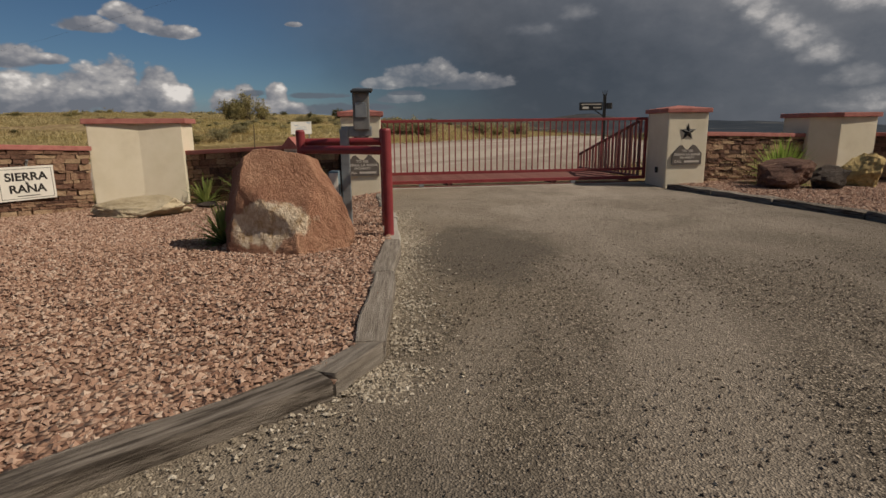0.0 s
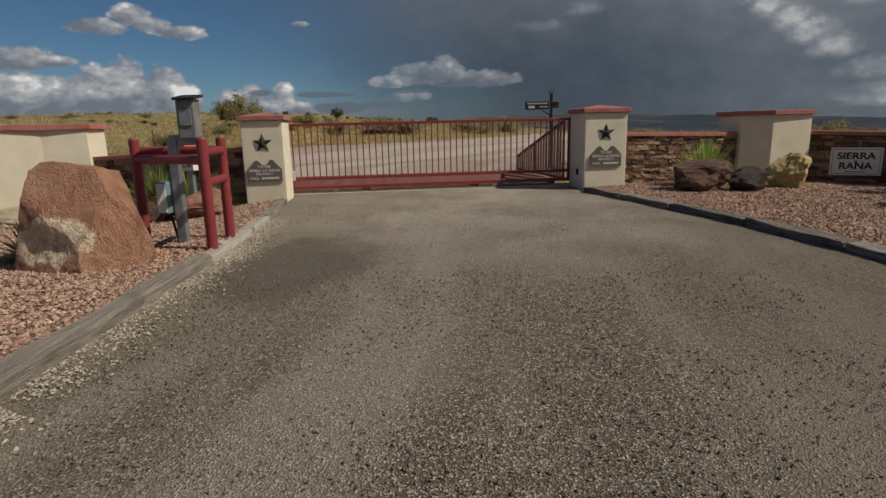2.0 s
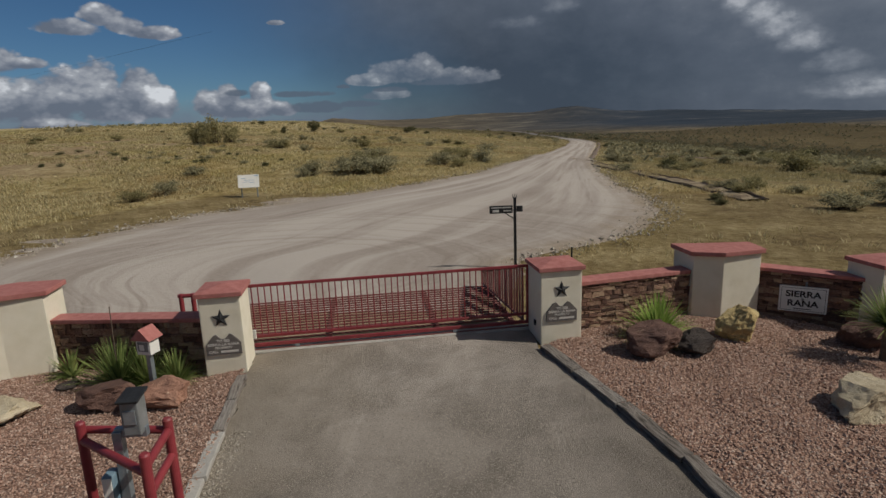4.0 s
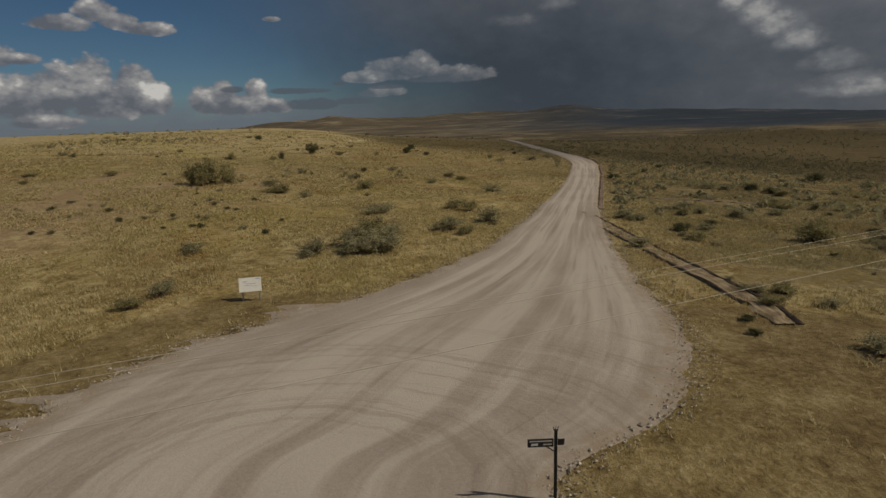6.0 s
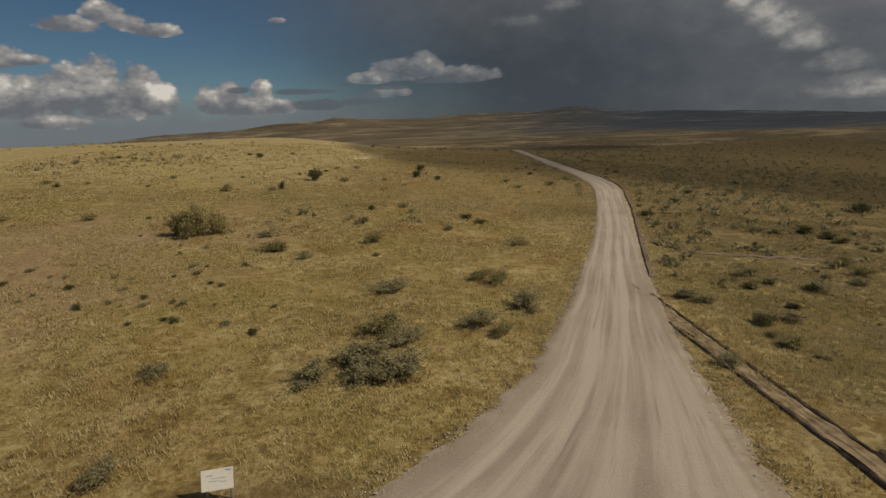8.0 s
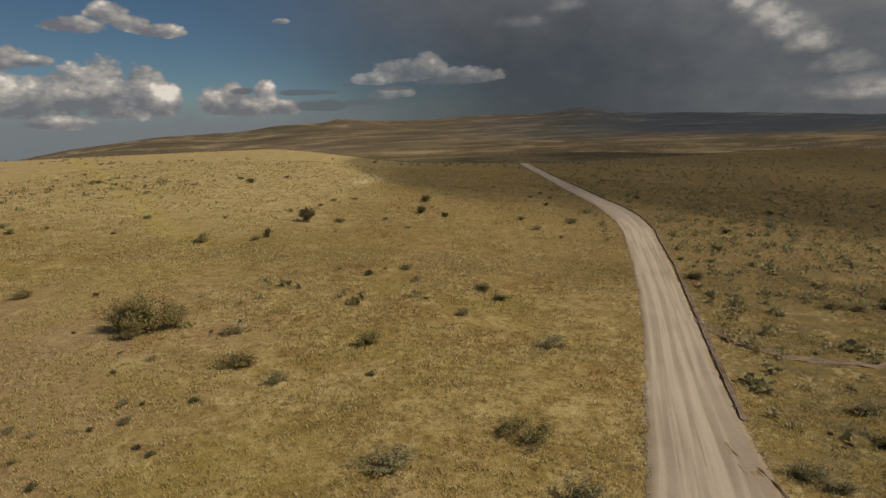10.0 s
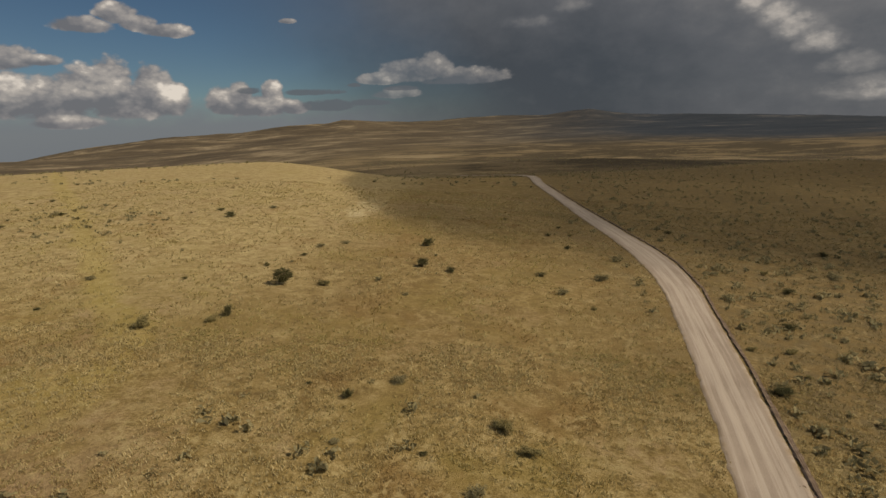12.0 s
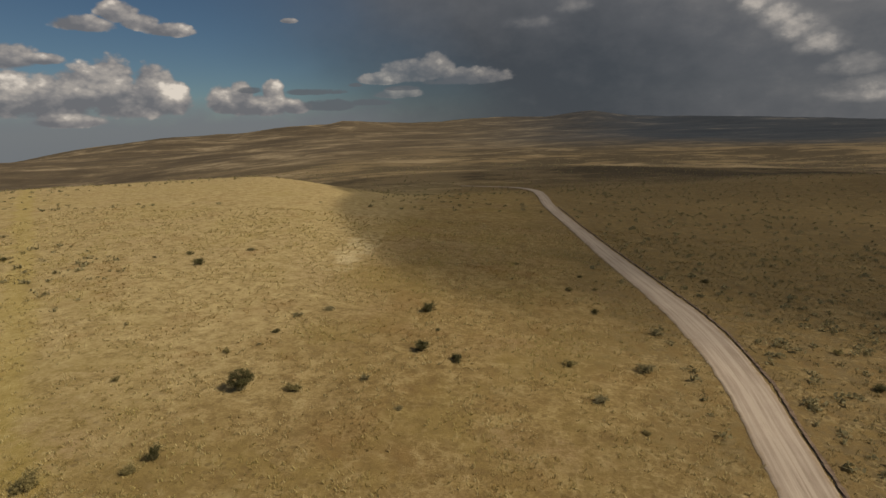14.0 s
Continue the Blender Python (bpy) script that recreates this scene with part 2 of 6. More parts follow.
GREY_BOX = material("grey_enamel", [(0.3, (0.16, 0.165, 0.16)), (0.7, (0.24, 0.24, 0.235))], 7, 0.5, bump=0.06)
BLUE_BOX = material("blue_grey_enamel", [(0.3, (0.13, 0.2, 0.25)), (0.7, (0.2, 0.28, 0.33))], 7, 0.45, bump=0.05)
TIE = material("weathered_tie", [(0.28, (0.06, 0.048, 0.038)), (0.42, (0.19, 0.162, 0.135)), (0.6, (0.3, 0.265, 0.225)), (0.8, (0.42, 0.38, 0.33))], 3.5, 0.95, bump=0.9, bump_scale=12,
               stretch=(1, 12, 12), per_object=0.25)
CONCRETE = material("pale_concrete", [(0.3, (0.34, 0.32, 0.28)), (0.7, (0.46, 0.43, 0.38))], 7, 0.9, bump=0.4, stain=((0.25, 0.21, 0.17), 0.5))
WIRE = material("aluminium_wire", [(0.3, (0.5, 0.46, 0.36)), (0.7, (0.62, 0.57, 0.46))], 3, 0.4, metal=0.3, bump=0.0)


def veil_material():
    m = bpy.data.materials.new("cloud_vapour")
    m.use_nodes = True
    n = Nodes(m.node_tree)
    thick = n.step(0.3, 0.65, n.noise(n.add("ShaderNodeNewGeometry").outputs["Position"], 0.012, 5, 0.6), 0.07, 0.17)
    white = n.add("ShaderNodeBsdfDiffuse", {"Color": (0.85, 0.85, 0.85, 1)}).outputs[0]
    clear = n.add("ShaderNodeBsdfTransparent").outputs[0]
    n.add("ShaderNodeOutputMaterial", {0: n.add("ShaderNodeMixShader", {0: thick, 1: clear, 2: white}).outputs[0]})
    return m


CLOUD = veil_material()
BARK = material("grey_bark", [(0.3, (0.07, 0.05, 0.035)), (0.7, (0.16, 0.12, 0.085))], 20, 0.95, bump=0.5)


def leaf_material(name, a, b, c):
    m = bpy.data.materials.new(name)
    m.use_nodes = True
    n = Nodes(m.node_tree)
    g = n.add("ShaderNodeNewGeometry")
    info = n.add("ShaderNodeObjectInfo").outputs["Random"]
    f = n.math("ADD", n.math("MULTIPLY", g.outputs["Random Per Island"], 0.7), n.math("MULTIPLY", info, 0.3))
    col = n.ramp(f, [(0.05, a), (0.5, b), (0.95, c)])
    soft = n.noise(g.outputs["Position"], 1.7, 3, 0.6)
    col = n.mix(n.step(0.35, 0.7, soft, 0.0, 0.35), col, c)
    bs = n.add("ShaderNodeBsdfPrincipled", {"Base Color": col, "Roughness": 0.8, "Specular IOR Level": 0.15})
    tr = n.add("ShaderNodeBsdfTranslucent", {"Color": col})
    n.add("ShaderNodeOutputMaterial", {0: n.add("ShaderNodeMixShader", {0: 0.4, 1: bs.outputs[0], 2: tr.outputs[0]}).outputs[0]})
    return m


SHRUB_LEAF = leaf_material("grey_green_leaf", (0.17, 0.152, 0.085), (0.295, 0.27, 0.155), (0.44, 0.405, 0.24))
BRIGHT_LEAF = leaf_material("olive_leaf", (0.18, 0.157, 0.075), (0.295, 0.262, 0.125), (0.41, 0.365, 0.185))
DARK_LEAF = leaf_material("juniper_leaf", (0.06, 0.062, 0.03), (0.125, 0.125, 0.06), (0.19, 0.18, 0.09))
YUCCA_LEAF = leaf_material("yucca_leaf", (0.09, 0.135, 0.036), (0.21, 0.27, 0.075), (0.44, 0.47, 0.17))
GREEN_LEAF = leaf_material("green_blade", (0.13, 0.22, 0.04), (0.26, 0.38, 0.075), (0.42, 0.52, 0.14))


def straw_material():
    m = bpy.data.materials.new("dry_grass")
    m.use_nodes = True
    n = Nodes(m.node_tree)
    g = n.add("ShaderNodeNewGeometry")
    pos = g.outputs["Position"]
    col = n.ramp(g.outputs["Random Per Island"], [(0.05, (0.35, 0.285, 0.14)), (0.5, (0.52, 0.435, 0.225)), (0.95, (0.69, 0.6, 0.36))])
    col = n.mix(n.step(0.48, 0.62, n.noise(pos, 0.06, 6, 0.65, 0.3), 0.0, 0.5), col, (0.44, 0.38, 0.13))
    col = n.mix(n.step(0.5, 0.66, n.noise(pos, 0.09, 5, 0.65), 0.0, 0.5), col, (0.34, 0.21, 0.075))
    col = n.mix(n.step(0.5, 0.66, n.noise(pos, 0.03, 4, 0.6), 0.0, 0.6), col, (0.52, 0.45, 0.26))
    px = n.add("ShaderNodeSeparateXYZ", {0: pos}).outputs[0]
    brushy = n.step(10.0, 40.0, n.math("ADD", px, n.math("MULTIPLY", n.math("SUBTRACT", n.noise(pos, 0.06, 6, 0.65, 0.3), 0.5), 60.0)), 0.0, 0.6)
    col = n.mix(brushy, col, (0.24, 0.2, 0.11))
    bs = n.add("ShaderNodeBsdfPrincipled", {"Base Color": col, "Roughness": 0.85, "Specular IOR Level": 0.1})
    tr = n.add("ShaderNodeBsdfTranslucent", {"Color": col})
    n.add("ShaderNodeOutputMaterial", {0: n.add("ShaderNodeMixShader", {0: 0.45, 1: bs.outputs[0], 2: tr.outputs[0]}).outputs[0]})
    return m


STRAW = straw_material()


def pebble_material(name, a, b, c, d):
    m = bpy.data.materials.new(name)
    m.use_nodes = True
    n = Nodes(m.node_tree)
    g = n.add("ShaderNodeNewGeometry")
    col = n.ramp(g.outputs["Random Per Island"], [(0.0, a), (0.35, b), (0.75, c), (1.0, d)])
    col = n.mix(n.step(0.3, 0.7, n.noise(g.outputs["Position"], 1.1, 4, 0.6), 0.0, 0.3), col, b)
    nrm = n.add("ShaderNodeBump", {"Strength": 0.4, "Distance": 0.01, "Height": n.noise(g.outputs["Position"], 90, 4, 0.6)}).outputs[0]
    bs = n.add("ShaderNodeBsdfPrincipled", {"Base Color": col, "Roughness": 0.9, "Normal": nrm, "Specular IOR Level": 0.2})
    n.add("ShaderNodeOutputMaterial", {0: bs.outputs[0]})
    return m


PEBBLE = pebble_material("pink_crushed_stone", (0.2, 0.11, 0.078), (0.35, 0.22, 0.158), (0.45, 0.31, 0.235), (0.55, 0.43, 0.345))
CHIP = pebble_material("pale_limestone_chips", (0.2, 0.17, 0.13), (0.36, 0.31, 0.24), (0.46, 0.41, 0.33), (0.58, 0.53, 0.45))
SOIL_CHIP = pebble_material("brown_pebbles", (0.07, 0.055, 0.045), (0.15, 0.12, 0.095), (0.25, 0.21, 0.17), (0.38, 0.34, 0.29))


def bed_material():
    m = bpy.data.materials.new("crushed_stone_bed")
    m.use_nodes = True
    n = Nodes(m.node_tree)
    pos = n.add("ShaderNodeNewGeometry").outputs["Position"]
    cell = n.add("ShaderNodeTexVoronoi", {"Vector": pos, "Scale": 34.0}, feature="F1")
    col = n.ramp(n.add("ShaderNodeSeparateColor", {0: cell.outputs["Color"]}).outputs[0],
                 [(0.0, (0.19, 0.105, 0.075)), (0.4, (0.32, 0.2, 0.14)), (0.8, (0.42, 0.285, 0.21)), (1.0, (0.52, 0.4, 0.31))])
    col = n.mix(n.step(0.35, 0.75, cell.outputs["Distance"], 0.0, 0.55), col, (0.12, 0.06, 0.045))
    col = n.mix(n.step(0.45, 0.7, n.noise(pos, 0.9, 4, 0.6), 0.0, 0.4), col, (0.3, 0.19, 0.13))
    nrm = n.add("ShaderNodeBump", {"Strength": 0.9, "Distance": 0.03, "Height": n.math("SUBTRACT", 1.0, cell.outputs["Distance"])}).outputs[0]
    bs = n.add("ShaderNodeBsdfPrincipled", {"Base Color": col, "Roughness": 0.95, "Normal": nrm, "Specular IOR Level": 0.15})
    n.add("ShaderNodeOutputMaterial", {0: bs.outputs[0]})
    return m


def drive_material():
    m = bpy.data.materials.new("chip_seal_drive")
    m.use_nodes = True
    n = Nodes(m.node_tree)
    pos = n.add("ShaderNodeNewGeometry").outputs["Position"]
    sep = n.add("ShaderNodeSeparateXYZ", {0: pos})
    cell = n.add("ShaderNodeTexVoronoi", {"Vector": pos, "Scale": 122.0}, feature="F1")
    tone = n.add("ShaderNodeSeparateColor", {0: cell.outputs["Color"]}).outputs[0]
    chips = n.ramp(tone, [(0.0, (0.048, 0.039, 0.03)), (0.45, (0.122, 0.102, 0.079)), (0.8, (0.21, 0.177, 0.139)), (1.0, (0.5, 0.43, 0.345))])
    big = n.noise(pos, 0.35, 5, 0.6)
    col = n.mix(n.step(0.35, 0.7, big, 0.0, 0.35), chips, (0.135, 0.115, 0.093))
    # pale dust in two wheel lanes and on the slab by the gate
    lane = n.noise(n.add("ShaderNodeMapping", {0: pos, 3: (0.8, 0.2, 1.0), 2: (0, 0, radians(-4))}).outputs[0], 1.0, 4, 0.6)
    gate = n.step(-0.8, 6.0, n.math("ADD", sep.outputs[1], n.math("MULTIPLY", n.math("SUBTRACT", big, 0.5), 4.0)))
    dust = n.math("ADD", n.math("MULTIPLY", n.step(0.46, 0.66, lane), 0.38), n.math("MULTIPLY", gate, n.step(0.36, 0.62, n.noise(pos, 0.75, 5, 0.6, 0.5), 0.38, 0.9)), clamp=True)
    grit = n.noise(pos, 40, 4, 0.7)
    col = n.mix(n.math("MULTIPLY", dust, n.step(0.25, 0.6, grit, 0.55, 1.0)), col, (0.41, 0.355, 0.295))
    # yellowish fines near the planted bed
    fines = n.math("MULTIPLY", n.step(2.0, -0.4, n.math("ADD", sep.outputs[0], n.math("MULTIPLY", n.math("SUBTRACT", big, 0.5), 3.0))), 0.6)
    col = n.mix(fines, col, (0.24, 0.2, 0.145))
    # dark worn tar patches
    tar = n.step(0.56, 0.68, n.noise(pos, 0.22, 3, 0.5, 0.6), 0.0, 0.45)
    col = n.mix(n.math("MULTIPLY", tar, n.math("SUBTRACT", 1.0, gate)), col, (0.062, 0.055, 0.05))
    # browner, less travelled strip along the east kerb
    strip = n.step(2.6, 5.0, n.math("ADD", sep.outputs[0], n.math("MULTIPLY", n.math("SUBTRACT", big, 0.5), 3.0)), 0.0, 0.5)
    col = n.mix(n.math("MULTIPLY", strip, n.step(0.25, 0.6, grit, 0.6, 1.0)), col, (0.095, 0.078, 0.06))
    ox = n.math("DIVIDE", n.math("SUBTRACT", sep.outputs[0], 0.95), 0.62)
    oy = n.math("DIVIDE", n.math("SUBTRACT", sep.outputs[1], 1.9), 1.25)
    oil = n.math("ADD", n.math("ADD", n.math("MULTIPLY", ox, ox), n.math("MULTIPLY", oy, oy)), n.math("MULTIPLY", n.math("SUBTRACT", n.noise(pos, 1.3, 5, 0.65), 0.5), 3.0))
    col = n.mix(n.step(1.3, 0.3, oil, 0.0, 0.6), col, (0.085, 0.074, 0.062))
    nrm = n.add("ShaderNodeBump", {"Strength": 0.7, "Distance": 0.012, "Height": n.math("ADD", cell.outputs["Distance"], grit)}).outputs[0]
    bs = n.add("ShaderNodeBsdfPrincipled", {"Base Color": col, "Roughness": 0.92, "Normal": nrm, "Specular IOR Level": 0.2})
    n.add("ShaderNodeOutputMaterial", {0: bs.outputs[0]})
    return m


def road_material():
    m = bpy.data.materials.new("caliche_road")
    m.use_nodes = True
    n = Nodes(m.node_tree)
    pos = n.add("ShaderNodeNewGeometry").outputs["Position"]
    uv = n.add("ShaderNodeUVMap", uv_map="along").outputs[0]
    sep = n.add("ShaderNodeSeparateXYZ", {0: uv})
    across, along = sep.outputs[0], sep.outputs[1]
    v = n.add("ShaderNodeCombineXYZ", {0: n.math("MULTIPLY", across, 9.0), 1: n.math("MULTIPLY", along, 0.035), 2: 0.0}).outputs[0]
    streak = n.noise(v, 1.3, 5, 0.6, 0.1)
    fine = n.noise(v, 4.0, 4, 0.6, 0.1)
    blot = n.noise(pos, 0.14, 5, 0.62)
    grit = n.noise(pos, 9.0, 5, 0.7)
    col = n.ramp(n.math("ADD", n.math("MULTIPLY", blot, 0.6), n.math("MULTIPLY", grit, 0.4)),
                 [(0.3, (0.25, 0.205, 0.165)), (0.5, (0.33, 0.28, 0.235)), (0.7, (0.40, 0.345, 0.29))])
    lane = n.math("ADD", n.step(0.09, 0.0, n.math("ABSOLUTE", n.math("SUBTRACT", across, 0.36))), n.step(0.09, 0.0, n.math("ABSOLUTE", n.math("SUBTRACT", across, 0.58))), clamp=True)
    pale = n.math("MULTIPLY", n.step(0.42, 0.66, n.math("ADD", streak, n.math("MULTIPLY", lane, 0.16))), 0.75)
    col = n.mix(pale, col, (0.48, 0.425, 0.365))
    col = n.mix(n.step(0.58, 0.74, fine, 0.0, 0.5), col, (0.2, 0.155, 0.12))
    ps = n.add("ShaderNodeSeparateXYZ", {0: pos})
    ring = n.math("SQRT", n.math("ADD", n.math("POWER", n.math("ADD", ps.outputs[0], 3.0), 2.0), n.math("POWER", n.math("MULTIPLY", n.math("SUBTRACT", ps.outputs[1], 13.0), 1.3), 2.0)))
    arc = n.noise(n.add("ShaderNodeCombineXYZ", {0: n.math("ADD", ring, n.math("MULTIPLY", blot, 3.0)), 1: n.math("MULTIPLY", blot, 1.5), 2: 0.0}).outputs[0], 1.9, 4, 0.65)
    turn = n.math("MULTIPLY", n.step(26.0, 20.0, ps.outputs[1]), n.step(3.0, 5.0, ring))
    col = n.mix(n.math("MULTIPLY", turn, n.step(0.53, 0.62, arc, 0.0, 0.28)), col, (0.19, 0.15, 0.115))
    col = n.mix(n.math("MULTIPLY", turn, n.step(0.46, 0.38, arc, 0.0, 0.22)), col, (0.5, 0.445, 0.38))
    rim = n.math("MAXIMUM", n.step(0.12, 0.0, across), n.step(0.86, 1.0, across))
    col = n.mix(n.math("MULTIPLY", rim, n.step(0.4, 0.65, n.noise(pos, 0.7, 5, 0.7), 0.2, 0.9)), col, (0.26, 0.2, 0.13))
    nrm = n.add("ShaderNodeBump", {"Strength": 0.5, "Distance": 0.05, "Height": n.math("ADD", grit, streak)}).outputs[0]
    bs = n.add("ShaderNodeBsdfPrincipled", {"Base Color": col, "Roughness": 0.95, "Normal": nrm, "Specular IOR Level": 0.15})
    n.add("ShaderNodeOutputMaterial", {0: bs.outputs[0]})
    return m


def range_material():
    m = bpy.data.materials.new("dry_rangeland")
    m.use_nodes = True
    n = Nodes(m.node_tree)
    pos = n.add("ShaderNodeNewGeometry").outputs["Position"]
    sep = n.add("ShaderNodeSeparateXYZ", {0: pos})
    wide = n.noise(pos, 0.012, 5, 0.6)
    patch = n.noise(pos, 0.06, 6, 0.65, 0.3)
    tuft = n.noise(pos, 0.55, 6, 0.72)
    fine = n.noise(pos, 4.0, 5, 0.75)
    straw = n.ramp(n.math("ADD", n.math("MULTIPLY", tuft, 0.55), n.math("MULTIPLY", fine, 0.45)),
                   [(0.39, (0.115, 0.081, 0.032)), (0.47, (0.245, 0.182, 0.068)), (0.545, (0.36, 0.28, 0.128)), (0.64, (0.52, 0.43, 0.23))])
    green = n.mix(n.step(0.48, 0.62, patch, 0.0, 0.65), straw, (0.27, 0.212, 0.07))
    rust = n.mix(n.step(0.52, 0.7, n.noise(pos, 0.09, 5, 0.65), 0.0, 0.6), green, (0.22, 0.13, 0.045))
    soil = n.ramp(fine, [(0.3, (0.19, 0.13, 0.075)), (0.7, (0.42, 0.31, 0.19))])
    bare = n.math("MULTIPLY", n.step(0.5, 0.66, n.noise(pos, 0.035, 6, 0.68)), n.step(0.4, 0.62, tuft))
    col = n.mix(n.math("MULTIPLY", bare, 0.75), rust, soil)
    col = n.mix(n.step(0.6, 0.75, n.noise(pos, 0.13, 5, 0.7), 0.0, 0.65), col, (0.48, 0.41, 0.215))
    # thin stony soil on the west hill, brush to the east
    dx = n.math("DIVIDE", n.math("ADD", sep.outputs[0], 42.0), 24.0)
    dy = n.math("DIVIDE", n.math("SUBTRACT", sep.outputs[1], 56.0), 26.0)
    stony = n.step(1.3, 0.4, n.math("ADD", n.math("ADD", n.math("MULTIPLY", dx, dx), n.math("MULTIPLY", dy, dy)), n.math("MULTIPLY", n.math("SUBTRACT", patch, 0.5), 2.5)), 0.0, 0.7)
    col = n.mix(stony, col, soil)
    verge = n.math("MULTIPLY", n.step(4.0, 28.0, n.math("ADD", sep.outputs[0], n.math("MULTIPLY", n.math("SUBTRACT", patch, 0.5), 60.0))), n.step(0.38, 0.58, tuft, 0.15, 0.82))
    col = n.mix(verge, col, (0.105, 0.088, 0.052))
    weed = n.add("ShaderNodeTexVoronoi", {"Vector": pos, "Scale": 0.8}, feature="F1").outputs["Distance"]
    col = n.mix(n.math("MULTIPLY", n.step(0.3, 0.14, weed), n.step(0.45, 0.6, n.noise(pos, 0.21, 4, 0.6), 0.1, 0.6)), col, (0.11, 0.08, 0.036))
    speck = n.add("ShaderNodeTexVoronoi", {"Vector": pos, "Scale": 1.9}, feature="F1").outputs["Distance"]
    col = n.mix(n.math("MULTIPLY", n.step(0.26, 0.12, speck), n.step(0.42, 0.6, n.noise(pos, 0.4, 4, 0.6), 0.15, 0.6)), col, (0.1, 0.072, 0.032))
    col = n.mix(n.math("MULTIPLY", n.step(0.5, 0.7, speck), n.step(0.45, 0.62, n.noise(pos, 0.33, 4, 0.6), 0.0, 0.5)), col, (0.5, 0.42, 0.22))
    # pale streaks of thin grass
    col = n.mix(n.step(0.56, 0.7, n.noise(n.add("ShaderNodeMapping", {0: pos, 3: (0.35, 1.0, 1.0)}).outputs[0], 0.16, 6, 0.7), 0.0, 0.55), col, (0.46, 0.38, 0.2))
    # browner thin growth on the flank beside the road, paler grass on the west hill
    flank = n.math("MULTIPLY", n.step(-52.0, -22.0, n.math("ADD", sep.outputs[0], n.math("MULTIPLY", n.math("SUBTRACT", patch, 0.5), 50.0))), n.step(68.0, 100.0, sep.outputs[1]))
    col = n.mix(n.math("MULTIPLY", flank, n.step(0.35, 0.6, tuft, 0.62, 0.3)), col, (0.2, 0.14, 0.066))
    upper = n.math("MULTIPLY", n.step(-14.0, -45.0, n.math("ADD", sep.outputs[0], n.math("MULTIPLY", n.math("SUBTRACT", patch, 0.5), 40.0))), n.step(85.0, 135.0, sep.outputs[1], 0.0, 0.4))
    col = n.mix(n.math("MULTIPLY", upper, n.step(0.36, 0.6, tuft, 0.5, 1.0)), col, (0.56, 0.47, 0.27))
    # damp yellow-green swale and a pale bare scar on the west hill
    bend = n.math("ADD", sep.outputs[0], n.math("ADD", 39.0, n.math("MULTIPLY", n.math("MAXIMUM", n.math("SUBTRACT", sep.outputs[1], 96.0), 0.0), 0.82)))
    swale = n.step(4.5, 1.0, n.math("ABSOLUTE", n.math("ADD", bend, n.math("MULTIPLY", n.math("SUBTRACT", n.noise(pos, 0.12, 5, 0.65), 0.5), 12.0))))
    col = n.mix(n.math("MULTIPLY", swale, n.step(62.0, 80.0, sep.outputs[1], 0.0, 0.38)), col, (0.39, 0.325, 0.1))
    sx = n.math("DIVIDE", n.math("ADD", sep.outputs[0], 33.0), 5.0)
    sy = n.math("DIVIDE", n.math("SUBTRACT", sep.outputs[1], 182.0), 20.0)
    scar = n.math("ADD", n.math("ADD", n.math("MULTIPLY", sx, sx), n.math("MULTIPLY", sy, sy)), n.math("MULTIPLY", n.math("SUBTRACT", n.noise(pos, 0.22, 5, 0.7), 0.5), 5.0))
    col = n.mix(n.step(0.9, -0.3, scar, 0.0, 0.5), col, (0.62, 0.55, 0.36))
    # mown and scraped ground round the turning apron
    wob = n.math("MULTIPLY", n.math("SUBTRACT", n.noise(pos, 0.5, 4, 0.6), 0.5), 2.2)
    west_line = n.math("SUBTRACT", n.math("ADD", sep.outputs[0], wob), n.math("ADD", -30.0, n.math("MULTIPLY", sep.outputs[1], 0.68)))
    mown = n.math("MULTIPLY", n.step(-0.4, 0.5, west_line), n.math("MULTIPLY", n.step(29.5, 28.0, n.math("ADD", sep.outputs[1], wob)), n.step(3.0, 1.0, sep.outputs[0])))
    east_line = n.math("SUBTRACT", n.math("SUBTRACT", 31.5, n.math("MULTIPLY", sep.outputs[0], 0.3)), n.math("ADD", sep.outputs[1], wob))
    scraped = n.math("MULTIPLY", n.step(-0.8, 1.2, east_line), n.math("MULTIPLY", n.step(1.0, 3.0, sep.outputs[0]), n.step(40.0, 20.0, sep.outputs[0])))
    soil_mix = n.ramp(n.math("ADD", n.math("MULTIPLY", tuft, 0.5), n.math("MULTIPLY", fine, 0.5)), [(0.36, (0.085, 0.058, 0.028)), (0.5, (0.185, 0.135, 0.062)), (0.64, (0.31, 0.245, 0.13))])
    col = n.mix(n.math("MAXIMUM", n.math("MULTIPLY", mown, 0.75), n.math("MULTIPLY", scraped, n.step(0.38, 0.6, n.noise(pos, 0.16, 4, 0.6), 0.95, 0.6))), col, soil_mix)
    # scrubby plains and hills far off; their dark tone includes painted cloud shade
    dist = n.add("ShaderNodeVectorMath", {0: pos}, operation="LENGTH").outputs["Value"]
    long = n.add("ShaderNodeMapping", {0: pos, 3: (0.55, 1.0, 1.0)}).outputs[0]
    scrub_shade = n.step(0.44, 0.54, n.math("ADD", n.math("MULTIPLY", n.noise(long, 0.009, 8, 0.8), 0.65), n.math("MULTIPLY", n.noise(long, 0.03, 5, 0.7), 0.35)))
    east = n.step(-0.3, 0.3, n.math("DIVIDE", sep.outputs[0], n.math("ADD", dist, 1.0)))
    # the east weight deepens the scrub tone in place of cloud shade
    scrub_shade = n.math("ADD", n.math("MULTIPLY", scrub_shade, n.math("ADD", n.math("MULTIPLY", east, 0.2), 0.8)), n.math("MULTIPLY", east, 0.25), clamp=True)
    far_col = n.mix(scrub_shade, (0.215, 0.168, 0.1), (0.062, 0.052, 0.036))
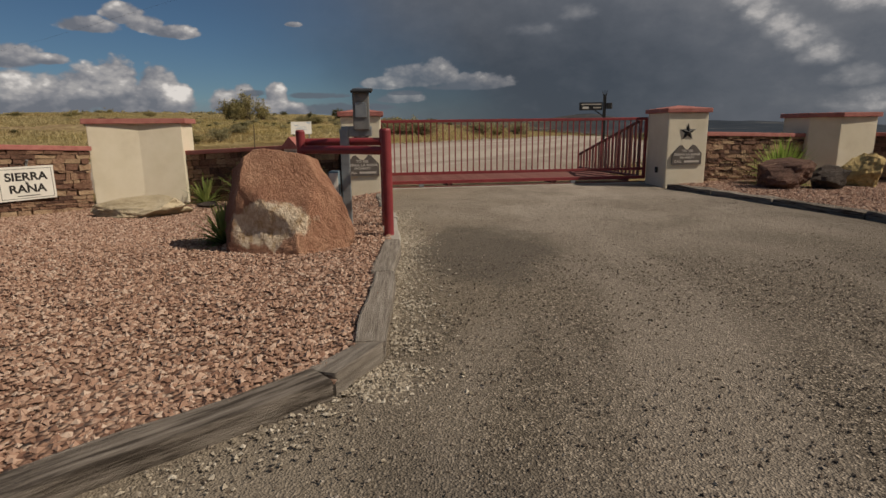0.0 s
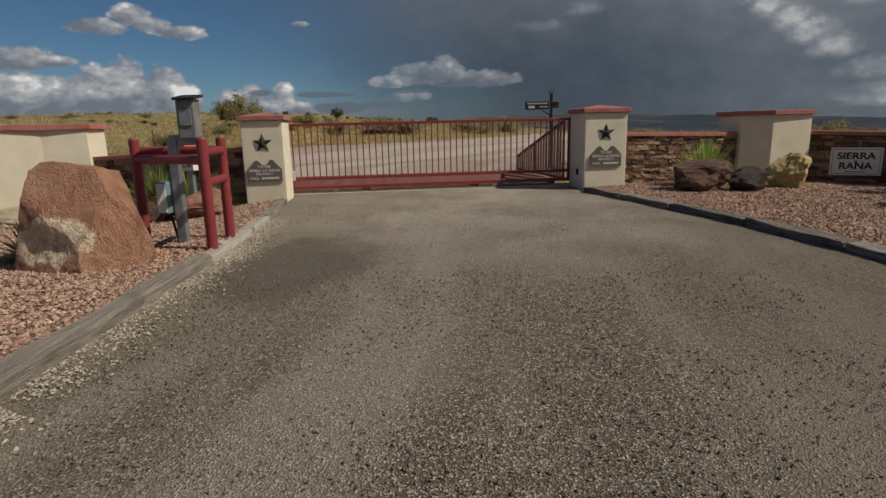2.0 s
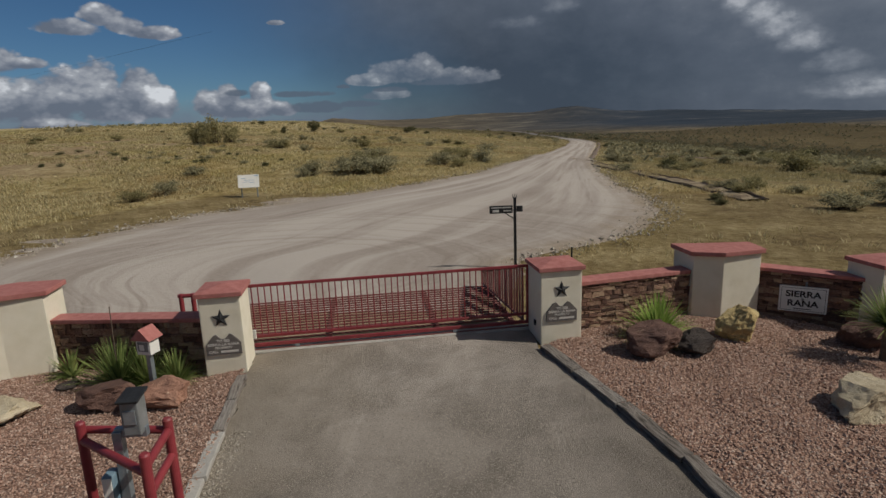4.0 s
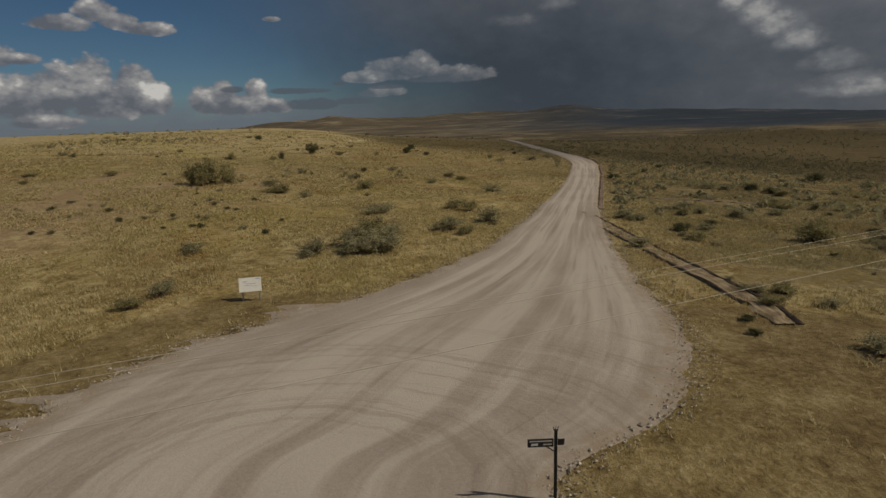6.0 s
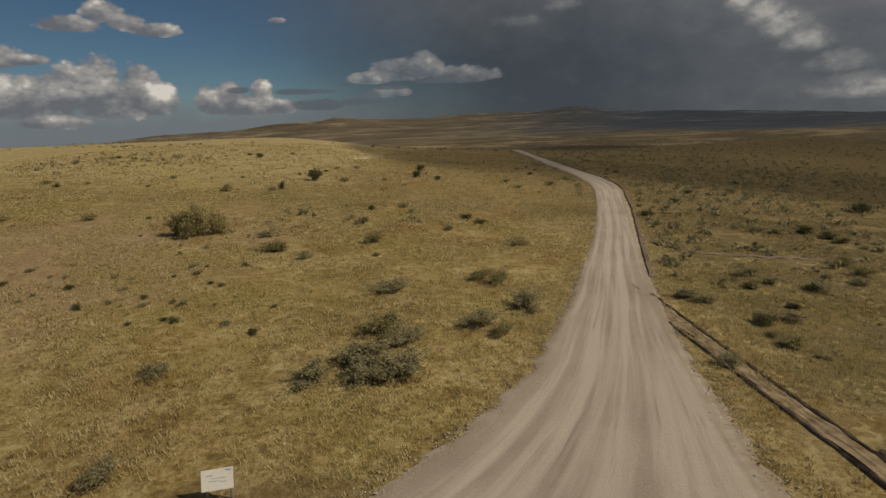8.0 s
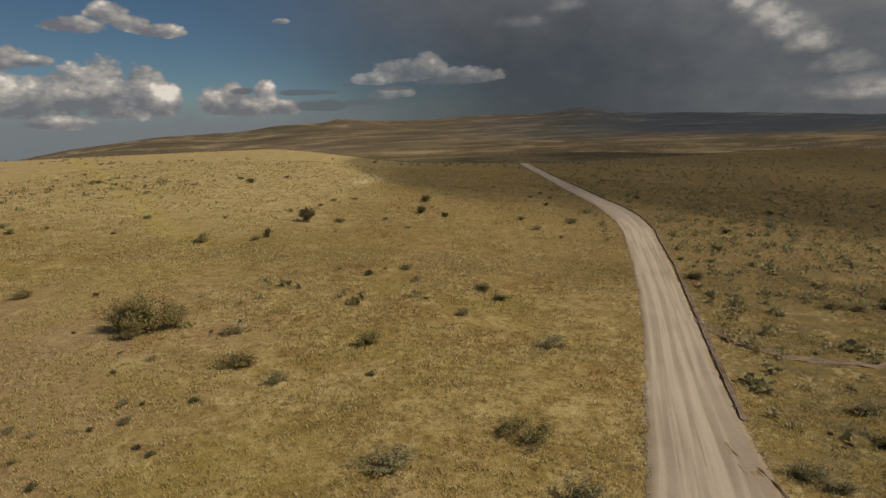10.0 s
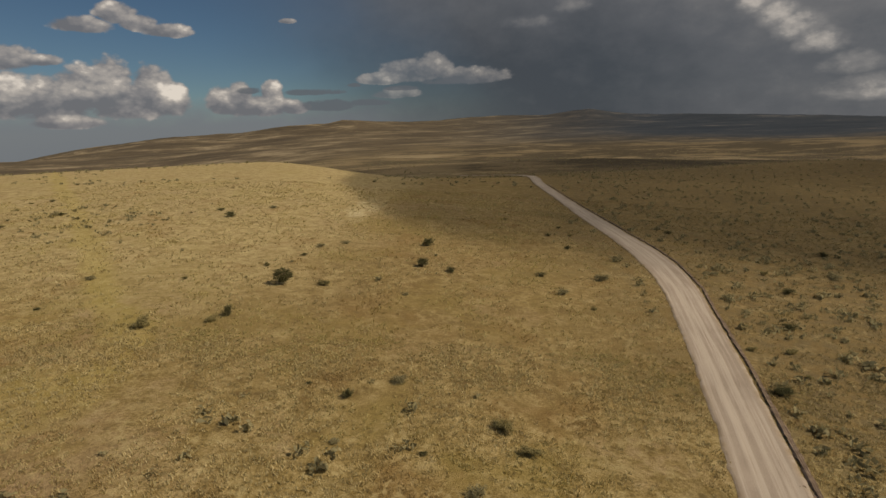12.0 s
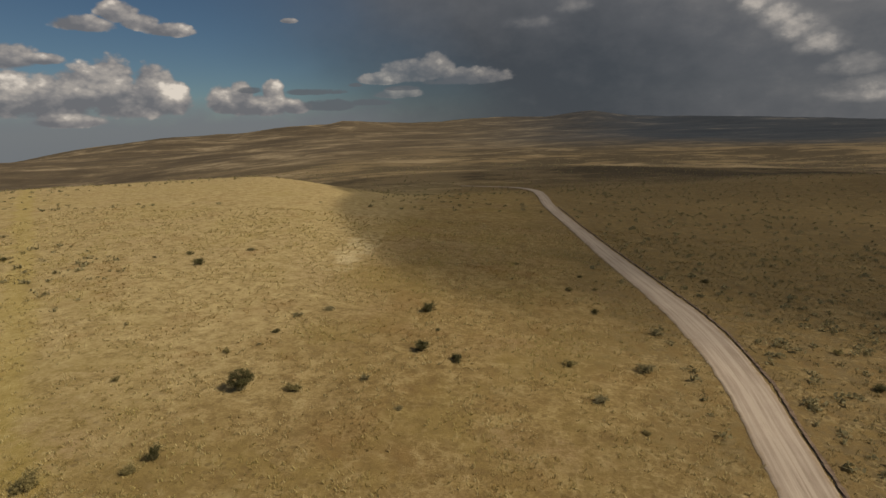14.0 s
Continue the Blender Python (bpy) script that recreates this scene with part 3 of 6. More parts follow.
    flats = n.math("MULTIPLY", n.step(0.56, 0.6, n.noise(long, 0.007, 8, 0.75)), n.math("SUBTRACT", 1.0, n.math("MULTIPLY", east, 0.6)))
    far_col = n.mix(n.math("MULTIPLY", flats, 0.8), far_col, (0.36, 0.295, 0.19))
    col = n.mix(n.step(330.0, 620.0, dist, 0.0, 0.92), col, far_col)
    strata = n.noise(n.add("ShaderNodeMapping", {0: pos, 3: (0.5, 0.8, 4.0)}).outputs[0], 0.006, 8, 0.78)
    # eastern hills carry aerial haze as a dark blue in their colour
    haze_hill = n.ramp(strata, [(0.4, (0.02, 0.032, 0.05)), (0.55, (0.034, 0.047, 0.066)), (0.68, (0.15, 0.145, 0.14))])
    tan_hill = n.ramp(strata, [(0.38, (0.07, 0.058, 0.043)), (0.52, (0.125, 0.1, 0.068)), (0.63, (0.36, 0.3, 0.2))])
    col = n.mix(n.math("MULTIPLY", n.step(1000.0, 1700.0, dist, 0.0, 0.93), east), col, haze_hill)
    col = n.mix(n.math("MULTIPLY", n.step(700.0, 1500.0, dist, 0.0, 0.85), n.math("SUBTRACT", 1.0, east)), col, tan_hill)
    nrm = n.add("ShaderNodeBump", {"Strength": 0.6, "Distance": 0.25, "Height": n.math("ADD", tuft, fine)}).outputs[0]
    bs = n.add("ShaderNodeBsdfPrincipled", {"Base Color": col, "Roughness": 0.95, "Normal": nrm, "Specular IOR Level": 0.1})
    n.add("ShaderNodeOutputMaterial", {0: bs.outputs[0]})
    return m


def boulder_material(name, stops, mark=None):
    m = bpy.data.materials.new(name)
    m.use_nodes = True
    n = Nodes(m.node_tree)
    tex = n.add("ShaderNodeTexCoord").outputs["Object"]
    a = n.noise(tex, 2.2, 7, 0.65, 0.5)
    b = n.noise(tex, 14, 6, 0.7)
    col = n.ramp(n.math("ADD", n.math("MULTIPLY", a, 0.7), n.math("MULTIPLY", b, 0.3)), stops)
    if mark:
        col = n.mix(n.step(mark[1], mark[1] + 0.05, n.noise(tex, 2.7, 6, 0.6, 0.3)), col, mark[0])
    nrm = n.add("ShaderNodeBump", {"Strength": 0.7, "Distance": 0.04, "Height": n.math("ADD", b, n.noise(tex, 45, 5, 0.7))}).outputs[0]
    bs = n.add("ShaderNodeBsdfPrincipled", {"Base Color": col, "Roughness": 0.88, "Normal": nrm, "Specular IOR Level": 0.25})
    n.add("ShaderNodeOutputMaterial", {0: bs.outputs[0]})
    return m


BED, DRIVE, ROAD, RANGE = bed_material(), drive_material(), road_material(), range_material()


def spalled_material():
    m = bpy.data.materials.new("spalled_sandstone")
    m.use_nodes = True
    n = Nodes(m.node_tree)
    tex = n.add("ShaderNodeTexCoord").outputs["Object"]
    sp = n.add("ShaderNodeSeparateXYZ", {0: tex})
    a = n.noise(tex, 2.4, 7, 0.65, 0.5)
    b = n.noise(tex, 16, 6, 0.7)
    col = n.ramp(n.math("ADD", n.math("MULTIPLY", a, 0.7), n.math("MULTIPLY", b, 0.3)), [(0.34, (0.22, 0.1, 0.066)), (0.5, (0.39, 0.205, 0.13)), (0.66, (0.5, 0.3, 0.195))])
    dx = n.math("DIVIDE", n.math("ADD", sp.outputs[0], 0.12), 0.42)
    dz = n.math("DIVIDE", n.math("SUBTRACT", sp.outputs[2], 0.42), 0.17)
    r = n.math("ADD", n.math("ADD", n.math("MULTIPLY", dx, dx), n.math("MULTIPLY", dz, dz)), n.math("MULTIPLY", n.math("SUBTRACT", a, 0.5), 4.6))
    front = n.step(-0.05, -0.2, sp.outputs[1])
    col = n.mix(n.math("MULTIPLY", n.step(1.1, 0.7, r), front), col, n.ramp(b, [(0.38, (0.52, 0.36, 0.21)), (0.6, (0.8, 0.69, 0.54))]))
    # left face away from the sun: its shade is mixed into the colour
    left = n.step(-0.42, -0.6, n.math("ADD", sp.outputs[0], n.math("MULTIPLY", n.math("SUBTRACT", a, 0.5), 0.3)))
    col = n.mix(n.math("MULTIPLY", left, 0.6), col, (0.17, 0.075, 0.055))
    nrm = n.add("ShaderNodeBump", {"Strength": 0.8, "Distance": 0.04, "Height": n.math("ADD", b, n.noise(tex, 50, 5, 0.7))}).outputs[0]
    bs = n.add("ShaderNodeBsdfPrincipled", {"Base Color": col, "Roughness": 0.88, "Normal": nrm, "Specular IOR Level": 0.25})
    n.add("ShaderNodeOutputMaterial", {0: bs.outputs[0]})
    return m


SPALLED = spalled_material()
PINK_ROCK = boulder_material("pink_sandstone", [(0.3, (0.2, 0.1, 0.07)), (0.5, (0.36, 0.195, 0.13)), (0.7, (0.46, 0.28, 0.19))], ((0.62, 0.48, 0.34), 0.62))
YELLOW_ROCK = boulder_material("yellow_quartz_rock", [(0.3, (0.3, 0.2, 0.09)), (0.5, (0.52, 0.39, 0.17)), (0.7, (0.66, 0.56, 0.33))], ((0.6, 0.55, 0.42), 0.6))
PALE_ROCK = boulder_material("pale_limestone", [(0.3, (0.34, 0.26, 0.16)), (0.5, (0.54, 0.45, 0.3)), (0.7, (0.66, 0.58, 0.43))])
BROWN_ROCK = boulder_material("brown_rock", [(0.3, (0.06, 0.035, 0.03)), (0.5, (0.14, 0.08, 0.06)), (0.7, (0.25, 0.15, 0.11))], ((0.34, 0.24, 0.17), 0.62))
DARK_ROCK = boulder_material("dark_basalt", [(0.3, (0.035, 0.028, 0.025)), (0.5, (0.075, 0.06, 0.05)), (0.7, (0.14, 0.11, 0.09))])


# ---------------- building helpers ----------------
def mesh_of(name, bm, mat):
    me = bpy.data.meshes.new(name)
    bm.to_mesh(me)
    bm.free()
    me.materials.append(mat)
    return me


def part(name, bm, mat, parent, label="", smooth=False):
    ob = new(name, bm if isinstance(bm, bpy.types.Mesh) else mesh_of(name, bm, mat))
    if smooth:
        for p in ob.data.polygons:
            p.use_smooth = True
    ob.parent = parent
    if label:
        tagged(ob, label)
    return ob


def thing(name, m, label, category, group="", kind=""):
    ob = new(name)
    ob.empty_display_size = 0.2
    ob.matrix_world = m
    return tagged(ob, label, category, group, kind)


def raw_mesh(name, verts, faces, mat):
    me = bpy.data.meshes.new(name)
    me.from_pydata(verts, [], faces)
    me.materials.append(mat)
    me.update()
    return me


def box(size, at=(0, 0, 0), turn=(0, 0, 0), bevel=0.0, bm=None):
    bm = bm or bmesh.new()
    m = pose(*at, *turn) @ Matrix.Diagonal((*size, 1))
    made = bmesh.ops.create_cube(bm, size=1, matrix=m)
    if bevel:
        edges = list({e for v in made["verts"] for e in v.link_edges})
        bmesh.ops.bevel(bm, geom=edges, offset=bevel, segments=2, affect="EDGES", profile=0.6)
    return bm


def tube(p0, p1, r, seg=12, bm=None, r2=None):
    bm = bm or bmesh.new()
    p0, p1 = Vector(p0), Vector(p1)
    m = Matrix.Translation((p0 + p1) / 2) @ (p1 - p0).to_track_quat("Z", "Y").to_matrix().to_4x4()
    bmesh.ops.create_cone(bm, cap_ends=True, segments=seg, radius1=r, radius2=r if r2 is None else r2, depth=(p1 - p0).length, matrix=m)
    return bm


def prism(points, z0, z1, bm=None, bevel=0.0):
    """An upright prism over a plan outline (anticlockwise); z0 and z1 are heights or one per corner."""
    bm = bm or bmesh.new()
    n = len(points)
    lo = [bm.verts.new((*p, z0[i] if isinstance(z0, (list, tuple)) else z0)) for i, p in enumerate(points)]
    hi = [bm.verts.new((*p, z1[i] if isinstance(z1, (list, tuple)) else z1)) for i, p in enumerate(points)]
    bm.faces.new(lo[::-1])
    bm.faces.new(hi)
    for i in range(n):
        bm.faces.new((lo[i], lo[(i + 1) % n], hi[(i + 1) % n], hi[i]))
    if bevel:
        bmesh.ops.bevel(bm, geom=list(bm.edges), offset=bevel, segments=2, affect="EDGES", profile=0.6)
    bmesh.ops.recalc_face_normals(bm, faces=bm.faces)
    return bm


def lettering(text, height, mat, parent, at, turn, name="lettering", wide=1.0, label=""):
    cu = bpy.data.curves.new("words", "FONT")
    cu.body, cu.align_x, cu.align_y, cu.extrude, cu.size = text, "CENTER", "CENTER", 0.002, height
    cu.offset = height * 0.028
    tmp = new("words", cu)
    bpy.context.view_layer.update()
    me = bpy.data.meshes.new_from_object(tmp.evaluated_get(bpy.context.evaluated_depsgraph_get()))
    bpy.data.objects.remove(tmp)
    me.materials.clear()
    me.materials.append(mat)
    ob = new(name, me)
    ob.parent = parent
    ob.matrix_basis = pose(*at, *turn) @ Matrix.Diagonal((wide, 1, 1, 1))
    if label:
        tagged(ob, label)
    return ob


def smooth_step(a, b, v):
    t = min(1.0, max(0.0, (v - a) / (b - a)))
    return t * t * (3 - 2 * t)


# ---------------- lie of the land ----------------
GATE = pose(1.645, 6.75, 0, 0, 0, 11.5)
GATE_INV = GATE.inverted()
LAND = (-2.434, 0.389, -2.946, -7.53, 0.377, 1.218, 0.387, 2.227, -0.169, 0.434)
HEADINGS = (-90, -60, -41, -36, -29.5, -23, -19.6, -14.3, -13.2, -11.8, -4.4, -1.6, 2.3, 6.9, 9.8, 12.9, 16.4, 20.2, 24.7, 28.8, 33.2, 45, 90)
RISES = (-2.6, -2.7, -2.45, -1.4, -0.6, -0.35, 0.1, 0.35, 0.75, 0.4, 0.2, 0.42, 0.5, 0.47, 0.93, 0.45, 0.12, 0.07, -0.2, -0.4, -0.6, -0.8, -0.8)


def near_land(x, y):
    p = GATE_INV @ Vector((x, y, 0))
    sag = -min(0.24, 0.003 * p.x * p.x) if p.x > 0 else -0.24 * smooth_step(1.9, 4.4, -p.x) * smooth_step(1.5, 5.5, y)
    return sag * (1 - smooth_step(2.5, 9.0, p.y))


def hill_land(x, y):
    X, Y = max(-2.2, min(2.2, x / 100)), max(-0.5, min(4.0, y / 100))
    c = LAND
    return c[0] * X + c[1] * Y + c[2] * X * X + c[3] * X * Y + c[4] * Y * Y + c[5] * X**3 + c[6] * X * X * Y + c[7] * X * Y * Y + c[8] * Y**3 + c[9]


def land(x, y):
    z = near_land(x, y)
    t = smooth_step(10, 50, y)
    if t:
        z += t * hill_land(x, y)
    d = math.hypot(x, y)
    head = math.degrees(math.atan2(x, max(y, 1e-3)))
    west_side = smooth_step(-6, -20, head)
    if d > 140 and west_side:
        crest = 6.2 + 2.8 * smooth_step(150, 320, d)
        z += (crest - z) * west_side * smooth_step(140, 230, d)
    if d > 230:
        w = smooth_step(260 + 65 * west_side, 640, d)
        rise = float(np.interp(head, HEADINGS, RISES))
        ridge = 30 + math.tan(radians(rise)) * 3900
        far = smooth_step(2700, 3900, d)
        west = smooth_step(-8, -42, head) * -60 * smooth_step(350, 1500, d)
        plain = -24 + 16 * smooth_step(900, 2400, d) + west * (1 - 0.5 * far)
        plain += 11 * noise.noise(Vector((x / 420, y / 420, 0))) + 4 * noise.noise(Vector((x / 150, y / 150, 3)))
        crag = 14 * noise.noise(Vector((x / 330, y / 330, 7))) + 7 * noise.noise(Vector((x / 120, y / 120, 8)))
        z = z * (1 - w) + w * (plain * (1 - far) + (ridge + crag * (2.0 - far)) * far)
    elif y > 14:
        z += 0.16 * noise.noise(Vector((x / 9, y / 9, 1))) * smooth_step(14, 30, y)
    return z

shade_cloud(CLOUD)


# ground: one sheet, rings that widen towards the horizon
def build_ground():
    rings = [0.0, 1.5]
    while rings[-1] < 4600:
        rings.append(rings[-1] + max(1.5, rings[-1] * 0.028))
    cx, cy, seg = 0.0, 6.0, 288
    verts, faces = [(cx, cy, land(cx, cy) - 0.02)], []
    for r in rings[1:]:
        for k in range(seg):
            a = 2 * math.pi * k / seg
            x, y = cx + r * math.sin(a), cy + r * math.cos(a)
            verts.append((x, y, land(x, y) - 0.02))
    for k in range(seg):
        faces.append((0, 1 + (k + 1) % seg, 1 + k))
    for i in range(len(rings) - 2):
        a, b = 1 + i * seg, 1 + (i + 1) * seg
        for k in range(seg):
            faces.append((a + k, a + (k + 1) % seg, b + (k + 1) % seg, b + k))
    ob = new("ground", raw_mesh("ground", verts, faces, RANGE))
    for p in ob.data.polygons:
        p.use_smooth = True
    tagged(ob, "rolling rangeland of dry straw-coloured grass and bare soil", "ground", kind="structure")


build_ground()

# road: northing, west edge, east edge
ROAD_ROWS = [(8.9, -8.6, 3.4), (10.35, -9.8, 4.0), (12, -12.2, 4.3), (14, -12.5, 4.9), (15.5, -12.4, 7.0), (17, -12.0, 8.5), (19.6, -11.3, 9.9), (22, -9.9, 10.8),
             (25, -7.0, 11.2), (28, -4.1, 11.3), (31, -1.5, 11.3), (34.2, 0.7, 11.5), (39, 3.2, 11.9), (45, 5.2, 12.7), (51, 7.2, 13.8),
             (60, 9.6, 15.4), (75, 13.6, 18.7), (100, 19.1, 24.3), (116, 22.2, 27.6), (130, 24.6, 30.4), (148, 25.6, 32.1), (164, 25.0, 31.3),
             (190, 23.0, 28.6), (214, 21.4, 26.4), (236, 20.0, 24.6), (280, 17.8, 22.4), (326, 19.6, 24.4), (400, 20.8, 26.0), (520, 8, 13.5)]


def road_edges(y):
    ys = [r[0] for r in ROAD_ROWS]
    k = max(1, min(len(ys) - 2, int(np.searchsorted(ys, y))))
    out = []
    for c in (1, 2):
        i0, i1, i2, i3 = max(0, k - 2), k - 1, k, min(len(ys) - 1, k + 1)
        t = (y - ys[i1]) / (ys[i2] - ys[i1])
        p0, p1, p2, p3 = (ROAD_ROWS[i][c] for i in (i0, i1, i2, i3))
        m1 = (p2 - p0) / max(0.1, ys[i2] - ys[i0]) * (ys[i2] - ys[i1])
        m2 = (p3 - p1) / max(0.1, ys[i3] - ys[i1]) * (ys[i2] - ys[i1])
        out.append((2 * t**3 - 3 * t**2 + 1) * p1 + (t**3 - 2 * t**2 + t) * m1 + (-2 * t**3 + 3 * t**2) * p2 + (t**3 - t**2) * m2)
    return out


def build_road():
    ys, y = [], 8.9
    while y < 515:
        ys.append(y)
        y += max(0.16, (y - 10) * 0.012)
    cols = 28
    verts, faces, uvs = [], [], []
    for y in ys:
        a0, b0 = road_edges(y)
        a, b = a0, b0
        rough = 0.5 if y < 40 else 0.28
        a += rough * noise.noise(Vector((1.3, y * 0.7, 0))) + 0.3 * rough * noise.noise(Vector((4.3, y * 2.7, 0)))
        if y < 27:
            a -= 5.0 * max(0.0, noise.noise(Vector((2.3, y * 1.1, 0))) - 0.06) + 2.0 * max(0.0, noise.noise(Vector((7.3, y * 2.6, 0))))
        b += 0.6 * rough * noise.noise(Vector((9.3, y * 0.7, 0))) + 0.3 * rough * noise.noise(Vector((6.3, y * 2.7, 0)))
        for k in range(cols + 1):
            s = k / cols
            x = a + (b - a) * s
            rut = 0.02 * noise.noise(Vector((s * 14, y * 0.05, 2)))
            verts.append((x, y, land(x, y) + (0.035 + rut if 0 < k < cols and y > 8.9 else -0.05) + y * 0.0006))
            uvs.append(((x - a0) / (b0 - a0), y))
    for i in range(len(ys) - 1):
        for k in range(cols):
            p = i * (cols + 1) + k
            faces.append((p, p + 1, p + cols + 2, p + cols + 1))
    me = raw_mesh("road", verts, faces, ROAD)
    layer = me.uv_layers.new(name="along")
    for loop in me.loops:
        layer.data[loop.index].uv = uvs[loop.vertex_index]
    for p in me.polygons:
        p.use_smooth = True
    tagged(new("road", me), "pale rutted dirt road with tyre tracks and a wide turning apron", "road", kind="structure")


build_road()


def ribbon(name, points, width, mat, label, lift=0.03, category="track"):
    """A worn track draped over the land along a line of plan points."""
    verts, faces = [], []
    dense = []
    for (x0, y0), (x1, y1) in zip(points, points[1:]):
        n = max(2, int(math.hypot(x1 - x0, y1 - y0) / 0.6))
        dense += [(x0 + (x1 - x0) * i / n, y0 + (y1 - y0) * i / n) for i in range(n)]
    for i, (x, y) in enumerate(dense):
        x1, y1 = dense[min(i + 1, len(dense) - 1)]
        x0, y0 = dense[max(i - 1, 0)]
        t = Vector((x1 - x0, y1 - y0)).normalized()
        nx, ny = -t.y, t.x
        for k in range(7):
            s = (k / 6 - 0.5) * width * (1 + 0.75 * noise.noise(Vector((x * 0.9, y * 0.9, k % 2))) + 0.4 * noise.noise(Vector((x * 3.1, y * 3.1, k))))
            px, py = x + nx * s, y + ny * s
            h = lift * (0.3 if k in (0, 6) else 1.0) + (0.09 if k in (0, 6) else 0.03 * (k % 2))
            verts.append((px, py, land(px, py) + h + 0.09 * noise.noise(Vector((px * 1.6, py * 1.6, 5))) - (0.11 if k in (0, 6) else 0)))
    for i in range(len(dense) - 1):
        for k in range(6):
            p = i * 7 + k
            faces.append((p, p + 1, p + 8, p + 7))
    ob = new(name, raw_mesh(name, verts, faces, mat))
    return tagged(ob, label, category, kind="structure")


TRACK = material("brown_track_soil", [(0.3, (0.10, 0.07, 0.05)), (0.5, (0.19, 0.14, 0.105)), (0.7, (0.28, 0.22, 0.17))], 1.5, 0.95, bump=0.9, bump_scale=8, coords="Position")
PALE_TRACK = material("pale_track_soil", [(0.36, (0.14, 0.1, 0.06)), (0.5, (0.25, 0.19, 0.115)), (0.64, (0.34, 0.27, 0.175))], 1.2, 0.95, bump=0.9, bump_scale=7, coords="Position")
ribbon("track_east", [(12.8, 55), (13.2, 49), (13.8, 43.4), (14.5, 36.1), (15.3, 30.2), (15.7, 26.4), (15.4, 23.5)], 1.05, PALE_TRACK, "eroded wheel track with dark banks through dry grass")
ribbon("track_bank", [(13.5, 53), (13.9, 49), (14.5, 43.4), (15.2, 36.1), (16.0, 30.2), (16.4, 26.4), (16.1, 23.5)], 0.22, TRACK, "dark eroded bank beside the wheel track", 0.05, "bank")
ribbon("track_bank", [(12.7, 46), (13.2, 42), (13.9, 36.1), (14.7, 30.2), (15.1, 26.4)], 0.18, TRACK, "dark eroded bank beside the wheel track", 0.04, "bank")
ribbon("track_fork", [(18.9, 79), (19.6, 75.5), (20.8, 71.9), (23.7, 69.2), (29.5, 68.5), (36, 69.5), (42, 71)], 1.2, TRACK, "faint two-wheel side track branching from the dirt road")
ribbon("road_berm", [(15.2, 58), (19.6, 77.5), (24.9, 100), (28.3, 117), (31.2, 130), (32.9, 148), (32.1, 164), (29.4, 190), (27.2, 214), (25.4, 236), (23.2, 278)], 0.5, TRACK,
       "dark graded earth berm along the road edge", 0.12, "berm")


# ---------------- forecourt ----------------
def inside(x, y, poly):
    hit = False
    for (x0, y0), (x1, y1) in zip(poly, poly[1:] + poly[:1]):
        if (y0 > y) != (y1 > y) and x < (x1 - x0) * (y - y0) / (y1 - y0) + x0:
            hit = not hit
    return hit


KERB_W = [(-3.6, -5.6), (-1.35, -2.9), (0.3, -0.95), (0.43, -0.6), (0.24, 0.7), (0.1, 1.86), (0.0, 2.4), (-0.15, 3.3), (-0.35, 4.3), (-0.55, 5.15), (-0.76, 6.0)]
KERB_E = [(4.1, 7.0), (4.45, 6.0), (4.87, 4.95), (5.3, 3.7), (5.6, 2.4), (5.9, 0.8), (6.3, -1.5), (6.6, -5.0), (6.6, -12.0)]
BED_W = KERB_W + [(-0.85, 6.4), (-3.8, 7.2), (-5.0, 6.9), (-9.5, 3.5), (-12, -5.8)]
BED_E = KERB_E[::-1] + [(4.85, 7.75), (7.0, 8.9), (8.4, 9.0), (9.9, 7.6), (14.5, 7.2), (16, -12)]


def sheet(name, poly, step, lift, mat, label, category):
    xs, ys = [p[0] for p in poly], [p[1] for p in poly]
    nx, ny = int((max(xs) - min(xs)) / step) + 1, int((max(ys) - min(ys)) / step) + 1
    verts, faces, index = [], [], {}

    def vert(i, j):
        if (i, j) not in index:
            x, y = min(xs) + i * step, min(ys) + j * step
            index[i, j] = len(verts)
            verts.append((x, y, land(x, y) + lift + 0.012 * noise.noise(Vector((x * 1.5, y * 1.5, 0)))))
        return index[i, j]

    for i in range(nx):
        for j in range(ny):
            if inside(min(xs) + (i + 0.5) * step, min(ys) + (j + 0.5) * step, poly):
                faces.append((vert(i, j), vert(i + 1, j), vert(i + 1, j + 1), vert(i, j + 1)))
    ob = new(name, raw_mesh(name, verts, faces, mat))
    for p in ob.data.polygons:
        p.use_smooth = True
    return tagged(ob, label, category, kind="structure")


DRIVE_POLY = KERB_W + [(-1.0, 7.15), (3.95, 8.2)] + KERB_E + [(6.6, -16), (-8, -16)]
sheet("pavement_drive", DRIVE_POLY, 0.2, 0.012, DRIVE, "dusty chip-seal driveway with wheel lanes", "driveway")
sheet("bed_west", BED_W, 0.12, 0.07, BED, "bed of pinkish crushed stone", "gravel bed")
sheet("bed_east", BED_E, 0.12, 0.07, BED, "bed of pinkish crushed stone", "gravel bed")


